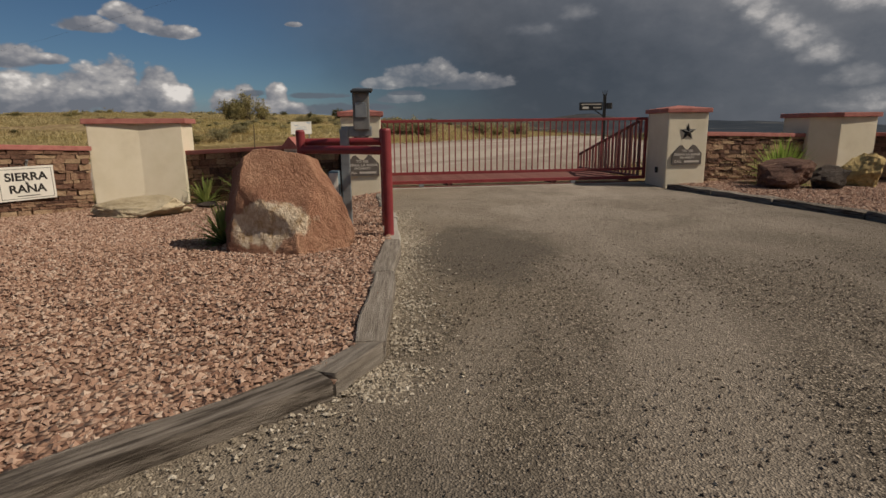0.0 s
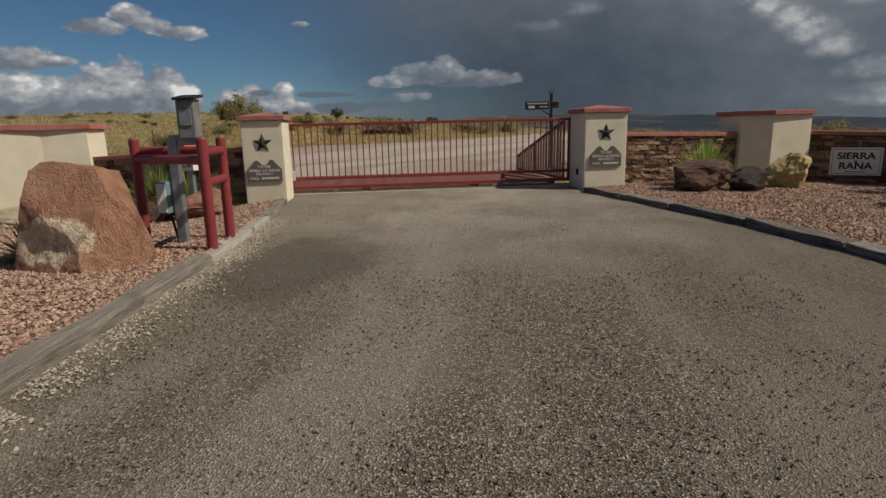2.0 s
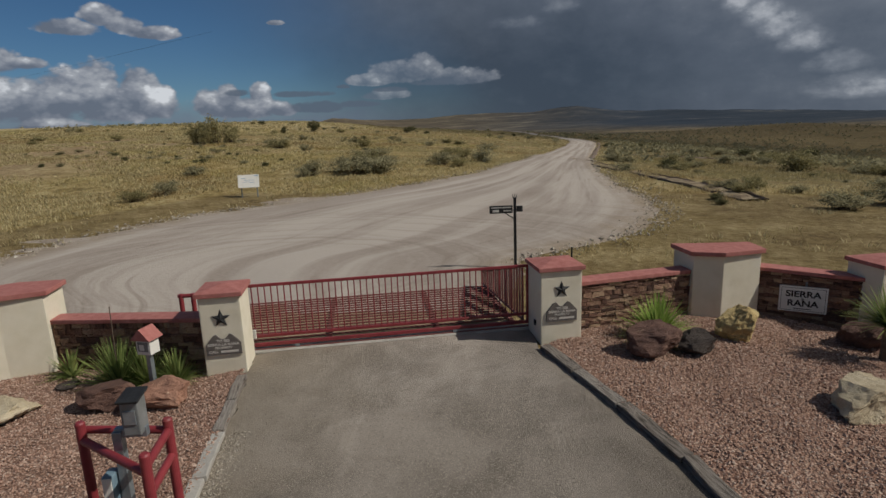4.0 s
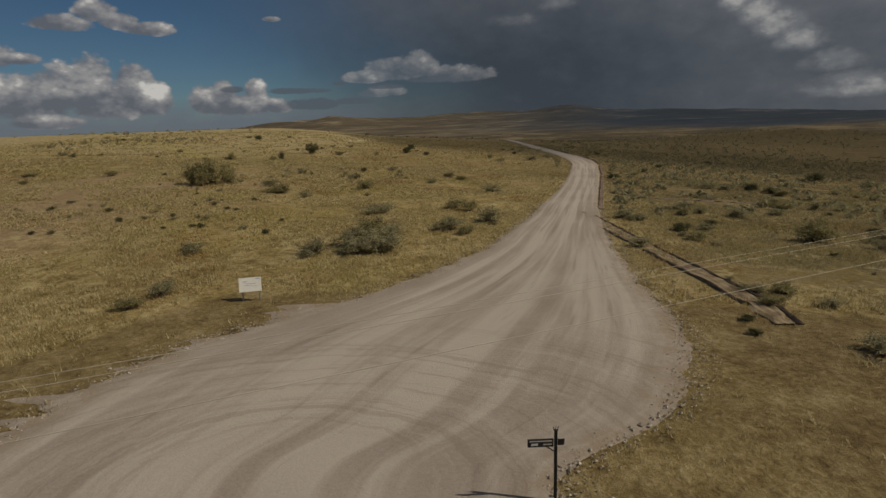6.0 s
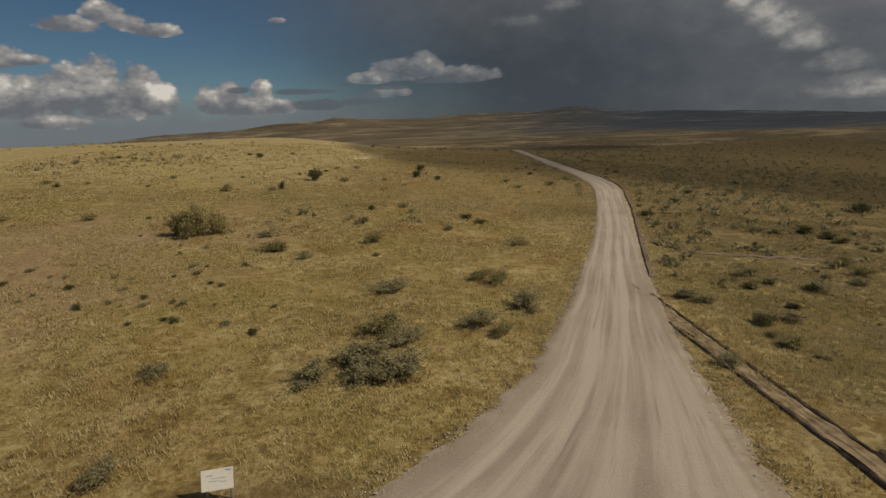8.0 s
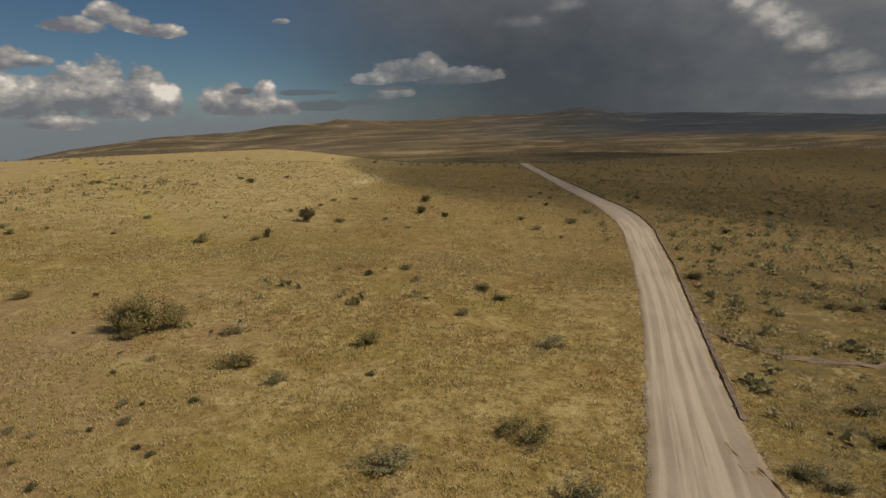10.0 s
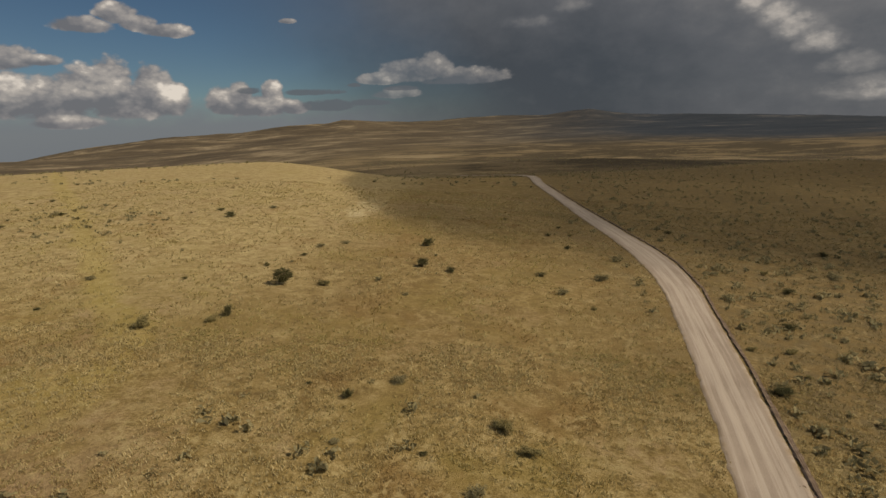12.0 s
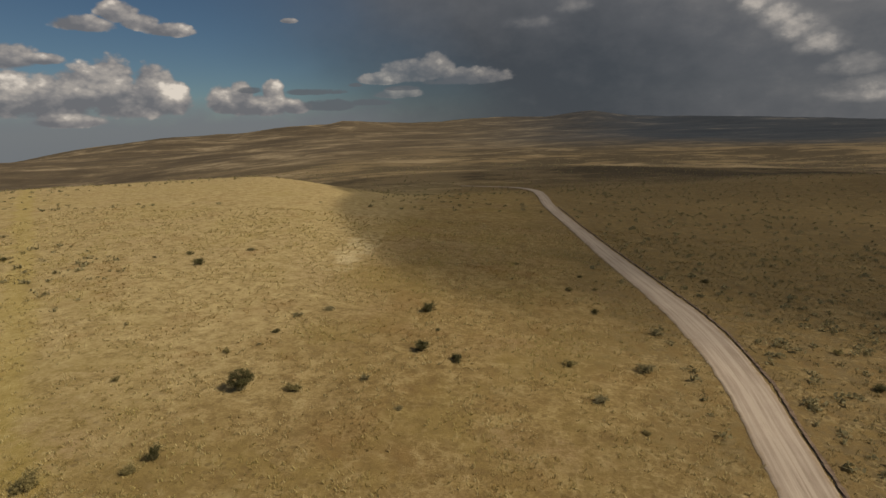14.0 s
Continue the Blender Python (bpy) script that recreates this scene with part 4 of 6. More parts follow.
def scatter_stones(name, places, mat, label, category, lift):
    """Loose crushed stone as one mesh. places: plan x, y and size."""
    base = np.array([(1, 0, 0), (-1, 0, 0), (0, 1, 0), (0, -1, 0), (0, 0, 1), (0, 0, -1)], float)
    tri = np.array([(0, 2, 4), (2, 1, 4), (1, 3, 4), (3, 0, 4), (2, 0, 5), (1, 2, 5), (3, 1, 5), (0, 3, 5)])
    rng = np.random.default_rng(len(places))
    n = len(places)
    ang = rng.uniform(0, 2 * np.pi, n)
    size = np.array([p[2] for p in places])
    v = base[None] * (size[:, None, None] * rng.uniform(0.55, 1.15, (n, 6, 3))) * np.array([1, 0.8, 0.6])
    v += rng.normal(0, 0.16, (n, 6, 3)) * size[:, None, None]
    c, s = np.cos(ang)[:, None], np.sin(ang)[:, None]
    x, y = v[:, :, 0] * c - v[:, :, 1] * s, v[:, :, 0] * s + v[:, :, 1] * c
    where = np.array([(px, py, land(px, py) + lift) for px, py, _ in places])
    verts = np.stack([x, y, v[:, :, 2]], -1) + where[:, None]
    faces = (tri[None] + 6 * np.arange(n)[:, None, None]).reshape(-1, 3)
    ob = new(name, raw_mesh(name, verts.reshape(-1, 3).tolist(), faces.tolist(), mat))
    return tagged(ob, label, category, kind="stuff")


def bed_places(poly, x0, x1, y0, y1, count, lo, hi, seed):
    rng, out = random.Random(seed), []
    while len(out) < count:
        x, y = rng.uniform(x0, x1), rng.uniform(y0, y1)
        if inside(x, y, poly):
            out.append((x, y, rng.uniform(lo, hi)))
    return out


scatter_stones("crushed_stone", bed_places(BED_W, -4.6, 0.5, -3.6, 2.4, 40000, 0.010, 0.026, 1) + bed_places(BED_W, -7.0, 0.1, 2.4, 7.0, 20000, 0.012, 0.028, 2),
               PEBBLE, "loose pink and tan crushed stone covering the planted bed", "gravel", 0.078)
scatter_stones("crushed_stone", bed_places(BED_E, 4.1, 11, 0.4, 8.8, 34000, 0.012, 0.03, 3),
               PEBBLE, "loose reddish-pink crushed stone covering the planted bed", "gravel", 0.078)


def edge_places(line, count, lo, hi, spread, shift, seed):
    rng, out = random.Random(seed), []
    for _ in range(count):
        k = rng.randrange(len(line) - 1)
        (x0, y0), (x1, y1) = line[k], line[k + 1]
        t = rng.random()
        d = Vector((x1 - x0, y1 - y0)).normalized()
        off = shift + abs(rng.gauss(0, spread))
        out.append((x0 + (x1 - x0) * t + d.y * off, y0 + (y1 - y0) * t - d.x * off, rng.uniform(lo, hi)))
    return out


scatter_stones("limestone_chips", edge_places(KERB_W[1:9], 5600, 0.004, 0.015, 0.14, 0.08, 4), CHIP, "pale limestone chips spilled along the timber kerb", "gravel", 0.018)
rng = random.Random(5)
loose = [(rng.uniform(-1.5, 6.0), rng.uniform(-2.8, 5.5), rng.uniform(0.003, 0.009)) for _ in range(9000)]
loose += [(rng.uniform(-1.2, 4.5), rng.uniform(-2.9, 1.6), rng.uniform(0.004, 0.012)) for _ in range(11000)]
scatter_stones("loose_grit", [p for p in loose if inside(p[0], p[1], DRIVE_POLY)], SOIL_CHIP, "loose grit scattered on the driveway", "grit", 0.016)


rng = random.Random(6)
rubble = []
while len(rubble) < 7000:
    y = rng.uniform(12, 62)
    a, b = road_edges(y)
    west = rng.random() < 0.5
    x = (a if west else b) + rng.gauss(0.15 if west else -0.15, 0.5 if y < 40 else 0.3)
    rubble.append((x, y, rng.uniform(0.015, 0.06) * (1 if rng.random() < 0.9 else 1.8)))
scatter_stones("road_rubble", rubble, CHIP, "pale rubble strewn along the edges of the dirt road", "rubble", 0.04)


# kerbs of weathered timber ties and short concrete lengths
def kerb(p0, p1, mat, label, name, width=0.2, height=0.2, seed=0):
    p0, p1 = Vector(p0), Vector(p1)
    d = p1 - p0
    ang = math.degrees(math.atan2(d.y, d.x))
    mid = (p0 + p1) / 2
    bm = box((d.length - 0.015, width, height), bevel=0.014)
    bmesh.ops.subdivide_edges(bm, edges=[e for e in bm.edges if e.calc_length() > d.length * 0.7], cuts=14)
    for v in bm.verts:
        w = Vector((v.co.x * 2.2, v.co.y * 9, v.co.z * 9 + seed * 7))
        v.co += Vector((0.006 * noise.noise(w + Vector((5, 0, 0))), 0.026 * noise.noise(w) + 0.02 * math.sin(v.co.x * 2.1 + seed), 0.022 * noise.noise(w + Vector((0, 8, 0)))))
    tilt = math.degrees(math.atan2(land(*p1) - land(*p0), d.length))
    ob = new(name, mesh_of(name, bm, mat))
    ob.matrix_world = pose(mid.x, mid.y, land(mid.x, mid.y) + height / 2 - 0.095, 0, -tilt, ang)
    return tagged(ob, label, "kerb", "kerb pieces along the drive")


for k, (a, b) in enumerate(zip(KERB_W, KERB_W[1:])):
    if k in (5, 6, 7):
        kerb(a, b, CONCRETE, "pale cast concrete kerb length between timber ties", "concrete_kerb", 0.16, 0.17, k)
    else:
        kerb(a, b, TIE, "grey weathered timber railway tie laid as a kerb", "timber_kerb", 0.15, 0.19, k)
for k, (a, b) in enumerate(zip(KERB_E[:-1], KERB_E[1:-1])):
    kerb(a, b, TIE, "dark weathered timber tie kerb beside the drive", "timber_kerb", 0.19, 0.19, 20 + k)


# ---------------- entrance walls (plan in the gate's own frame: u along the gate, v away) ----------------
def at_gate(u, v, turn=0.0):
    p = GATE @ Vector((u, v, 0))
    return GATE @ pose(u, v, near_land(p.x, p.y), 0, 0, turn)


def stones(parent, length, height, face_v, seed, top=None):
    """Courses of ledge stone on the face towards -v of a wall of the given length; one object a stone, alike shapes shared."""
    rng = random.Random(seed)
    shapes = []
    for k in range(14):
        bm = box((1, 1, 1))
        bmesh.ops.subdivide_edges(bm, edges=[e for e in bm.edges if abs(e.verts[0].co.x - e.verts[1].co.x) > 0.5], cuts=1)
        for v in bm.verts:
            v.co += Vector((rng.uniform(-0.06, 0.06), rng.uniform(-0.12, 0.12), rng.uniform(-0.13, 0.13)))
        shapes.append(mesh_of("stone", bm, STONE))
    z = 0.0
    while z < height - 0.02:
        h = rng.choice((0.035, 0.045, 0.055, 0.065, 0.08, 0.11))
        h = min(h, height - z)
        x = -rng.uniform(0, 0.12)
        while x < length:
            w = rng.uniform(0.08, 0.32) * (1.0 if h < 0.09 else 0.8)
            a, b = max(0.0, x), min(length, x + w)
            if b - a > 0.03:
                ob = new("stone", rng.choice(shapes))
                ob.parent = parent
                out = rng.uniform(0.0, 0.028)
                ob.matrix_basis = pose((a + b) / 2, face_v - out * 0.5, z + h / 2, 0, rng.uniform(-2, 2), 0) @ Matrix.Diagonal((max(0.02, b - a - 0.008), 0.07 + out, max(0.02, h - 0.008), 1))
            x += w
        z += h


def stone_wall(name, u0, v0, u1, v1, height, seed, label):
    length = math.hypot(u1 - u0, v1 - v0)
    p = at_gate(u0, v0).translation
    q = at_gate(u1, v1).translation
    slope = math.degrees(math.atan2(q.z - p.z, length))
    m = GATE @ pose(u0, v0, p.z, 0, -slope, math.degrees(math.atan2(v1 - v0, u1 - u0)))
    t = thing(name, m, label, "stone wall", "entrance stone walls", "structure")
    part("core", box((length, 0.22, height + 0.3), (length / 2, 0.15, height / 2 - 0.15)), MORTAR, t)
    part("coping", box((length + 0.04, 0.38, 0.075), (length / 2, 0.14, height + 0.037), bevel=0.012), CAP, t, "red-tinted concrete coping")
    stones(t, length, height, 0.03, seed)
    return t


stone_wall("wall_low_west", -5.95, 1.3, -3.15, 0.34, 0.9, 11, "low ledge-stone wall with a red concrete coping")
stone_wall("wall_low_east", 3.2, 0.36, 5.78, 0.85, 0.9, 12, "low ledge-stone wall with a red concrete coping")
stone_wall("wall_sign_west", -9.2, -2.0, -7.25, 0.6, 1.02, 13, "ledge-stone wall carrying the estate sign, red coping")
stone_wall("wall_sign_east", 7.0, 0.72, 8.4, -0.35, 0.95, 14, "shaded ledge-stone wall carrying the estate sign, red coping")


def star(bm, r, depth, at):
    """A raised five-pointed star facing -v."""
    ring = []
    for k in range(10):
        a = radians(90 + 36 * k)
        q = r if k % 2 == 0 else r * 0.4
        ring.append(bm.verts.new((at[0] + q * math.cos(a), at[1], at[2] + q * math.sin(a))))
    tip = bm.verts.new((at[0], at[1] - depth, at[2]))
    for k in range(10):
        bm.faces.new((ring[k], tip, ring[(k + 1) % 10]))
    bm.faces.new(ring)
    bmesh.ops.recalc_face_normals(bm, faces=bm.faces)
    return bm


def cap_block(w, d, z, over=0.045, thick=0.075, rise=0.06):
    bm = box((w + 2 * over, d + 2 * over, thick), (w / 2, d / 2, z + thick / 2), bevel=0.01)
    a, b = -over + 0.012, w + over - 0.012
    c, e = -over + 0.012, d + over - 0.012
    base = [bm.verts.new(p) for p in ((a, c, z + thick - 0.002), (b, c, z + thick - 0.002), (b, e, z + thick - 0.002), (a, e, z + thick - 0.002))]
    top = bm.verts.new((w / 2, d / 2, z + thick + rise))
    for k in range(4):
        bm.faces.new((base[k], base[(k + 1) % 4], top))
    return bm


def gate_pillar(u, v, w, d, h, plaque_dx, label, words=True):
    m = at_gate(u, v)
    t = thing("gate_pillar", m, label, "gate pillar", "stuccoed gate pillars")
    part("body", box((w, d, h + 0.2), (w / 2, d / 2, h / 2 - 0.1), bevel=0.018), STUCCO, t)
    part("cap", cap_block(w, d, h), CAP, t, "red concrete pyramid cap")
    part("star", star(bmesh.new(), 0.155, 0.04, (w / 2 + 0.0, -0.004, h * 0.745)), BLACK, t, "black iron five-pointed star")
    if not words:
        return t
    cx, z0 = w / 2 + plaque_dx, h * 0.31
    outline = [(x * 1.2, z * 1.25) for x, z in ((-0.225, 0), (0.225, 0), (0.225, 0.155), (0.12, 0.265), (0.085, 0.275), (0.02, 0.205), (-0.03, 0.215), (-0.085, 0.27), (-0.12, 0.262), (-0.225, 0.14))]
    bm = bmesh.new()
    front = [bm.verts.new((cx + x, -0.028, z0 + z)) for x, z in outline]
    back = [bm.verts.new((cx + x, 0.002, z0 + z)) for x, z in outline]
    bm.faces.new(front)
    bm.faces.new(back[::-1])
    for k in range(len(outline)):
        bm.faces.new((front[k], back[k], back[(k + 1) % len(outline)], front[(k + 1) % len(outline)]))
    bmesh.ops.recalc_face_normals(bm, faces=bm.faces)
    pl = part("plaque", bm, PLAQUE, t, "grey metal plaque cut as a mountain outline")
    for text, dz, size in (("TO SEE", 0.235, 0.056), ("SIERRA LA RANA", 0.175, 0.058), ("PROPERTY", 0.12, 0.05), ("CALL", 0.055, 0.055)):
        lettering(text, size, LETTER, pl, (cx - (0.16 if text == "CALL" else 0), -0.030, z0 + dz), (90, 0, 0), wide=1.12)
    part("print_bar", box((0.27, 0.004, 0.034), (cx + 0.085, -0.0305, z0 + 0.055)), LETTER, pl)
    return t


gate_pillar(-3.1, 0.0, 0.64, 0.7, 1.38, 0.0, "cream stucco gate pillar with a black star and plaque")
gate_pillar(2.47, 0.0, 0.735, 0.74, 1.29, 0.0, "cream stucco gate pillar with a black star and plaque")
gate_pillar(8.36, -0.72, 0.735, 0.74, 1.27, 0.0, "cream stucco end pillar with a black star", False)
conduit = thing("conduit_box", at_gate(2.47, 0.3), "small dark outlet box on the stucco pillar side", "outlet box")
part("box", box((0.03, 0.07, 0.1), (-0.012, 0, 0.3), bevel=0.006), BLACK, conduit)


def wing_pier(points, h, label):
    u0, v0 = points[0]
    p = at_gate(u0, v0)
    t = thing("wing_pier", p, label, "wall pier", "bent stucco piers")
    plan = [(u - u0, v - v0) for u, v in points]
    part("body", prism(plan, -0.25, h, bevel=0.012), STUCCO, t)
    c = Vector((sum(x for x, _ in plan) / len(plan), sum(y for _, y in plan) / len(plan)))
    wide = [tuple(Vector(q) + (Vector(q) - c).normalized() * 0.075) for q in plan]
    part("cap", prism(wide, h, h + 0.085, bevel=0.01), CAP, t, "red concrete cap")
    return t


wing_pier([(5.72, 0.72), (6.2, 0.5), (7.0, 0.55), (7.1, 1.15), (6.3, 1.25), (5.74, 1.45)], 1.27, "bent cream stucco pier with a red cap, half in shade")
wing_pier([(-5.9, 1.15), (-5.92, 1.85), (-6.65, 1.85), (-7.5, 1.4), (-7.25, 0.7), (-6.56, 1.0)], 1.45, "bent cream stucco pier with a red cap, sunlit")


def estate_sign(u, v, turn, z, label):
    t = thing("estate_sign", at_gate(u, v, turn), label, "sign", "estate signs")
    w, h = 0.78, 0.5
    part("panel", box((w, 0.025, h), (w / 2, 0, z + h / 2), bevel=0.004), WHITE, t)
    rule = bmesh.new()
    for x, zz, sx, sz in ((w / 2, h - 0.035, w - 0.07, 0.006), (w / 2, 0.03, w - 0.07, 0.006), (0.035, h / 2, 0.006, h - 0.07), (w - 0.035, h / 2, 0.006, h - 0.07)):
        box((sx, 0.003, sz), (x, -0.0135, z + zz), bm=rule)
    part("border", rule, INK, t)
    lettering("SIERRA", 0.165, INK, t, (w / 2, -0.014, z + h * 0.69), (90, 0, 0), wide=1.12)
    lettering("RANA", 0.165, INK, t, (w / 2, -0.014, z + h * 0.33), (90, 0, 0), wide=1.12)
    lettering("la", 0.07, INK, t, (w / 2, -0.014, z + h * 0.51), (90, 0, 0))
    part("print_bar", box((0.3, 0.003, 0.012), (w / 2, -0.0135, z + 0.065)), INK, t)
    part("hook", tube((w * 0.55, 0.03, z + h), (w * 0.55, -0.03, z + h + 0.09), 0.018, 10), GALV, t)
    return t


estate_sign(7.33, 0.41, -37.4, 0.22, "white estate sign with black lettering on the shaded stone wall")
estate_sign(-8.02, -0.5, 53.1, 0.3, "white estate sign with black lettering on the sunlit stone wall")


# ---------------- sliding gate ----------------
def sliding_gate():
    t = thing("sliding_gate", GATE @ pose(0, 0.83, 0), "closed red steel sliding gate with upright pickets", "gate")
    u0, u1 = -2.55, 2.5
    for name, z, s in (("top_rail", 1.19, 0.05), ("bottom_rail", 0.27, 0.05), ("base_rail", 0.11, 0.06)):
        part(name, box((u1 - u0, 0.045, s), ((u0 + u1) / 2, 0, z), bevel=0.006), RED_STEEL, t)
    for u in (u0 + 0.02, u1 - 0.02):
        part("end_post", box((0.05, 0.05, 1.1), (u, 0, 0.65), bevel=0.006), RED_STEEL, t)
    bar = mesh_of("picket", box((0.02, 0.02, 0.92), bevel=0.003), RED_STEEL)
    n = 46
    for k in range(1, n):
        ob = part("picket", bar, None, t)
        ob.location = (u0 + (u1 - u0) * k / n, 0, 0.73)
    for u in (-1.75, 1.1):
        part("wheel", tube((u, -0.02, 0.055), (u, 0.02, 0.055), 0.045, 16), GALV, t, "grey track roller")
    part("latch", box((0.05, 0.04, 0.16), (-2.45, -0.05, 0.33), bevel=0.006), WHITE, t, "pale latch plate")
    r = thing("gate_rail", GATE @ pose(0, 0.83, 0), "low steel ground rail under the sliding gate", "rail")
    part("rail", box((5.3, 0.04, 0.03), (0, 0, 0.022), bevel=0.004), DARK_RED, r)
    part("footing", box((5.3, 0.26, 0.03), (0, 0, 0.004), bevel=0.004), CONCRETE, r)


sliding_gate()


def cattle_guard():
    t = thing("cattle_guard", GATE @ pose(0, 0, 0), "dark red steel cattle guard of parallel bars over a pit", "cattle guard")
    u0, u1, v0, v1 = -3.2, 2.25, 1.05, 3.5
    part("pit", box((u1 - u0, v1 - v0, 0.02), ((u0 + u1) / 2, (v0 + v1) / 2, 0.012)), PALE_TRACK, t, "dusty pit floor")
    bar = mesh_of("bar", tube((u0, 0, 0), (u1, 0, 0), 0.019, 10), DARK_RED)
    for k in range(15):
        ob = part("bar", bar, None, t)
        ob.location = (0, v0 + 0.08 + (v1 - v0 - 0.16) * k / 14, 0.09)
    for u in (u0, -1.2, 0.8, u1):
        part("beam", box((0.09, v1 - v0, 0.05), (u, (v0 + v1) / 2, 0.045)), DARK_RED, t)


cattle_guard()


def guard_wing(u, v0, v1, label):
    """A slatted side wing of the cattle guard: tall at the gate, low at its far end."""
    t = thing("guard_wing", GATE @ pose(u, 0, 0), label, "cattle guard wing")
    h0, h1 = 1.16, 0.42
    part("top_rail", tube((0, v0, h0), (-0.2, v1, h1), 0.03, 10), DARK_RED, t)
    part("bottom_rail", tube((0, v0, 0.12), (-0.2, v1, 0.12), 0.03, 10), DARK_RED, t)
    for k in range(19):
        s = k / 18
        part("slat", box((0.025, 0.07, (h0 + (h1 - h0) * s) - 0.1), (-0.2 * s, v0 + (v1 - v0) * s, 0.1 + (h0 + (h1 - h0) * s - 0.1) / 2)), DARK_RED, t)
    return t


guard_wing(2.42, 0.95, 3.6, "sloping slatted red steel side wing of the cattle guard")


def stub_post(u, v):
    t = thing("pipe_stub", at_gate(u, v), "short red pipe frame behind the stone wall", "pipe frame")
    for x in (0.0, 0.22):
        part("post", tube((x, 0, -0.1), (x, 0, 1.02), 0.045, 12), RED_STEEL, t, smooth=False)
    part("arm", tube((-0.05, 0, 0.98), (0.3, 0, 0.98), 0.04, 12), RED_STEEL, t)
    part("bracket", box((0.1, 0.06, 0.2), (0.38, 0, 0.95), bevel=0.01), BLACK, t)


stub_post(-4.0, 2.1)


def road_sign():
    x, y = 4.0, 12.5
    t = thing("finger_post", pose(x, y, land(x, y), 0, 0, 4), "black iron signpost with a pierced pointing board", "signpost")
    part("post", box((0.07, 0.07, 1.95), (0, 0, 0.92), bevel=0.008), BLACK, t)
    board = bmesh.new()
    box((0.6, 0.025, 0.2), (-0.36, -0.03, 1.6), bevel=0.004, bm=board)
    part("board", board, BLACK, t)
    part("arrow_tail", prism([(0.04, -0.042), (0.16, -0.042), (0.2, -0.018), (0.04, -0.018)], 1.53, 1.68), BLACK, t)
    for k, (cx, wd, z) in enumerate(((-0.36, 0.52, 1.65), (-0.2, 0.2, 1.565))):
        part("print_bar", box((wd, 0.004, 0.03), (cx, -0.045, z)), LETTER, t)
    part("print_bar", box((0.16, 0.004, 0.06), (-0.5, -0.045, 1.565)), WHITE, t)
    part("brace", tube((-0.25, 0, 1.5), (0, 0, 1.33), 0.014, 8), BLACK, t)
    for dx in (-0.04, 0, 0.04):
        part("finial", tube((dx, 0, 1.88), (dx * 1.5, 0, 2.0), 0.012, 8, r2=0.004), BLACK, t)


road_sign()

# thin stake behind the east pillar
stake = thing("marker_stake", pose(5.3, 11.5, 0), "thin dark metal stake in the dry grass", "stake")
part("rod", tube((0, 0, -0.05), (0, 0, 0.75), 0.02, 8), BLACK, stake)


# ---------------- pipe guard, keypad, brochure box ----------------
def pipe_guard():
    t = thing("pipe_guard", pose(0, 0, 0), "red painted pipe guard rail round the keypad post", "guard rail")
    posts = {"a": (0.03, 2.2), "b": (-0.1, 2.82), "c": (-0.95, 2.75)}
    top = 1.04
    for x, y in list(posts.values())[:3]:
        bm = tube((x, y, land(x, y) - 0.1), (x, y, top), 0.047, 18)
        part("post", bm, RED_STEEL, t)
        part("cap", tube((x, y, top), (x, y, top + 0.018), 0.047, 18, r2=0.035), RED_STEEL, t)
    a, b, c = posts["a"], posts["b"], posts["c"]
    for p, q, z in ((a, b, 0.93), (a, b, 0.66), (a, c, 0.86), (b, (-0.95, 2.83), 0.93)):
        part("rail", tube((*p, z), (*q, z), 0.04, 16), RED_STEEL, t)


pipe_guard()


def keypad_post():
    x, y = -0.45, 2.58
    t = thing("keypad_post", pose(x, y, land(x, y), 0, 0, 8), "galvanised post with a hooded grey keypad box", "keypad")
    part("post", box((0.085, 0.085, 1.15), (0, 0, 0.5), bevel=0.008), GALV, t)
    part("arm", box((0.3, 0.07, 0.1), (0.12, 0.02, 1.05), bevel=0.01), GALV, t)
    hood = prism([(0.1, -0.1), (0.26, -0.1), (0.25, 0.1), (0.11, 0.1)], 1.06, 1.42, bevel=0.012)
    k = part("keypad_box", hood, GREY_BOX, t, "grey hooded keypad housing")
    part("hood", box((0.2, 0.26, 0.025), (0.19, -0.02, 1.435), (8, 0, 0), bevel=0.008), BLACK, k, "dark hood lid")
    part("faceplate", box((0.11, 0.012, 0.14), (0.18, -0.106, 1.25), bevel=0.003), GALV, k)
    low = part("meter_box", box((0.1, 0.17, 0.3), (-0.11, -0.04, 0.52), bevel=0.012), BLUE_BOX, t, "blue-grey metal box")
    part("door", box((0.085, 0.012, 0.27), (-0.11, -0.131, 0.52), bevel=0.004), WHITE, low)
    part("cable", tube((-0.1, 0.0, 0.37), (-0.05, 0.02, 0.02), 0.012, 8), BLACK, t)


keypad_post()


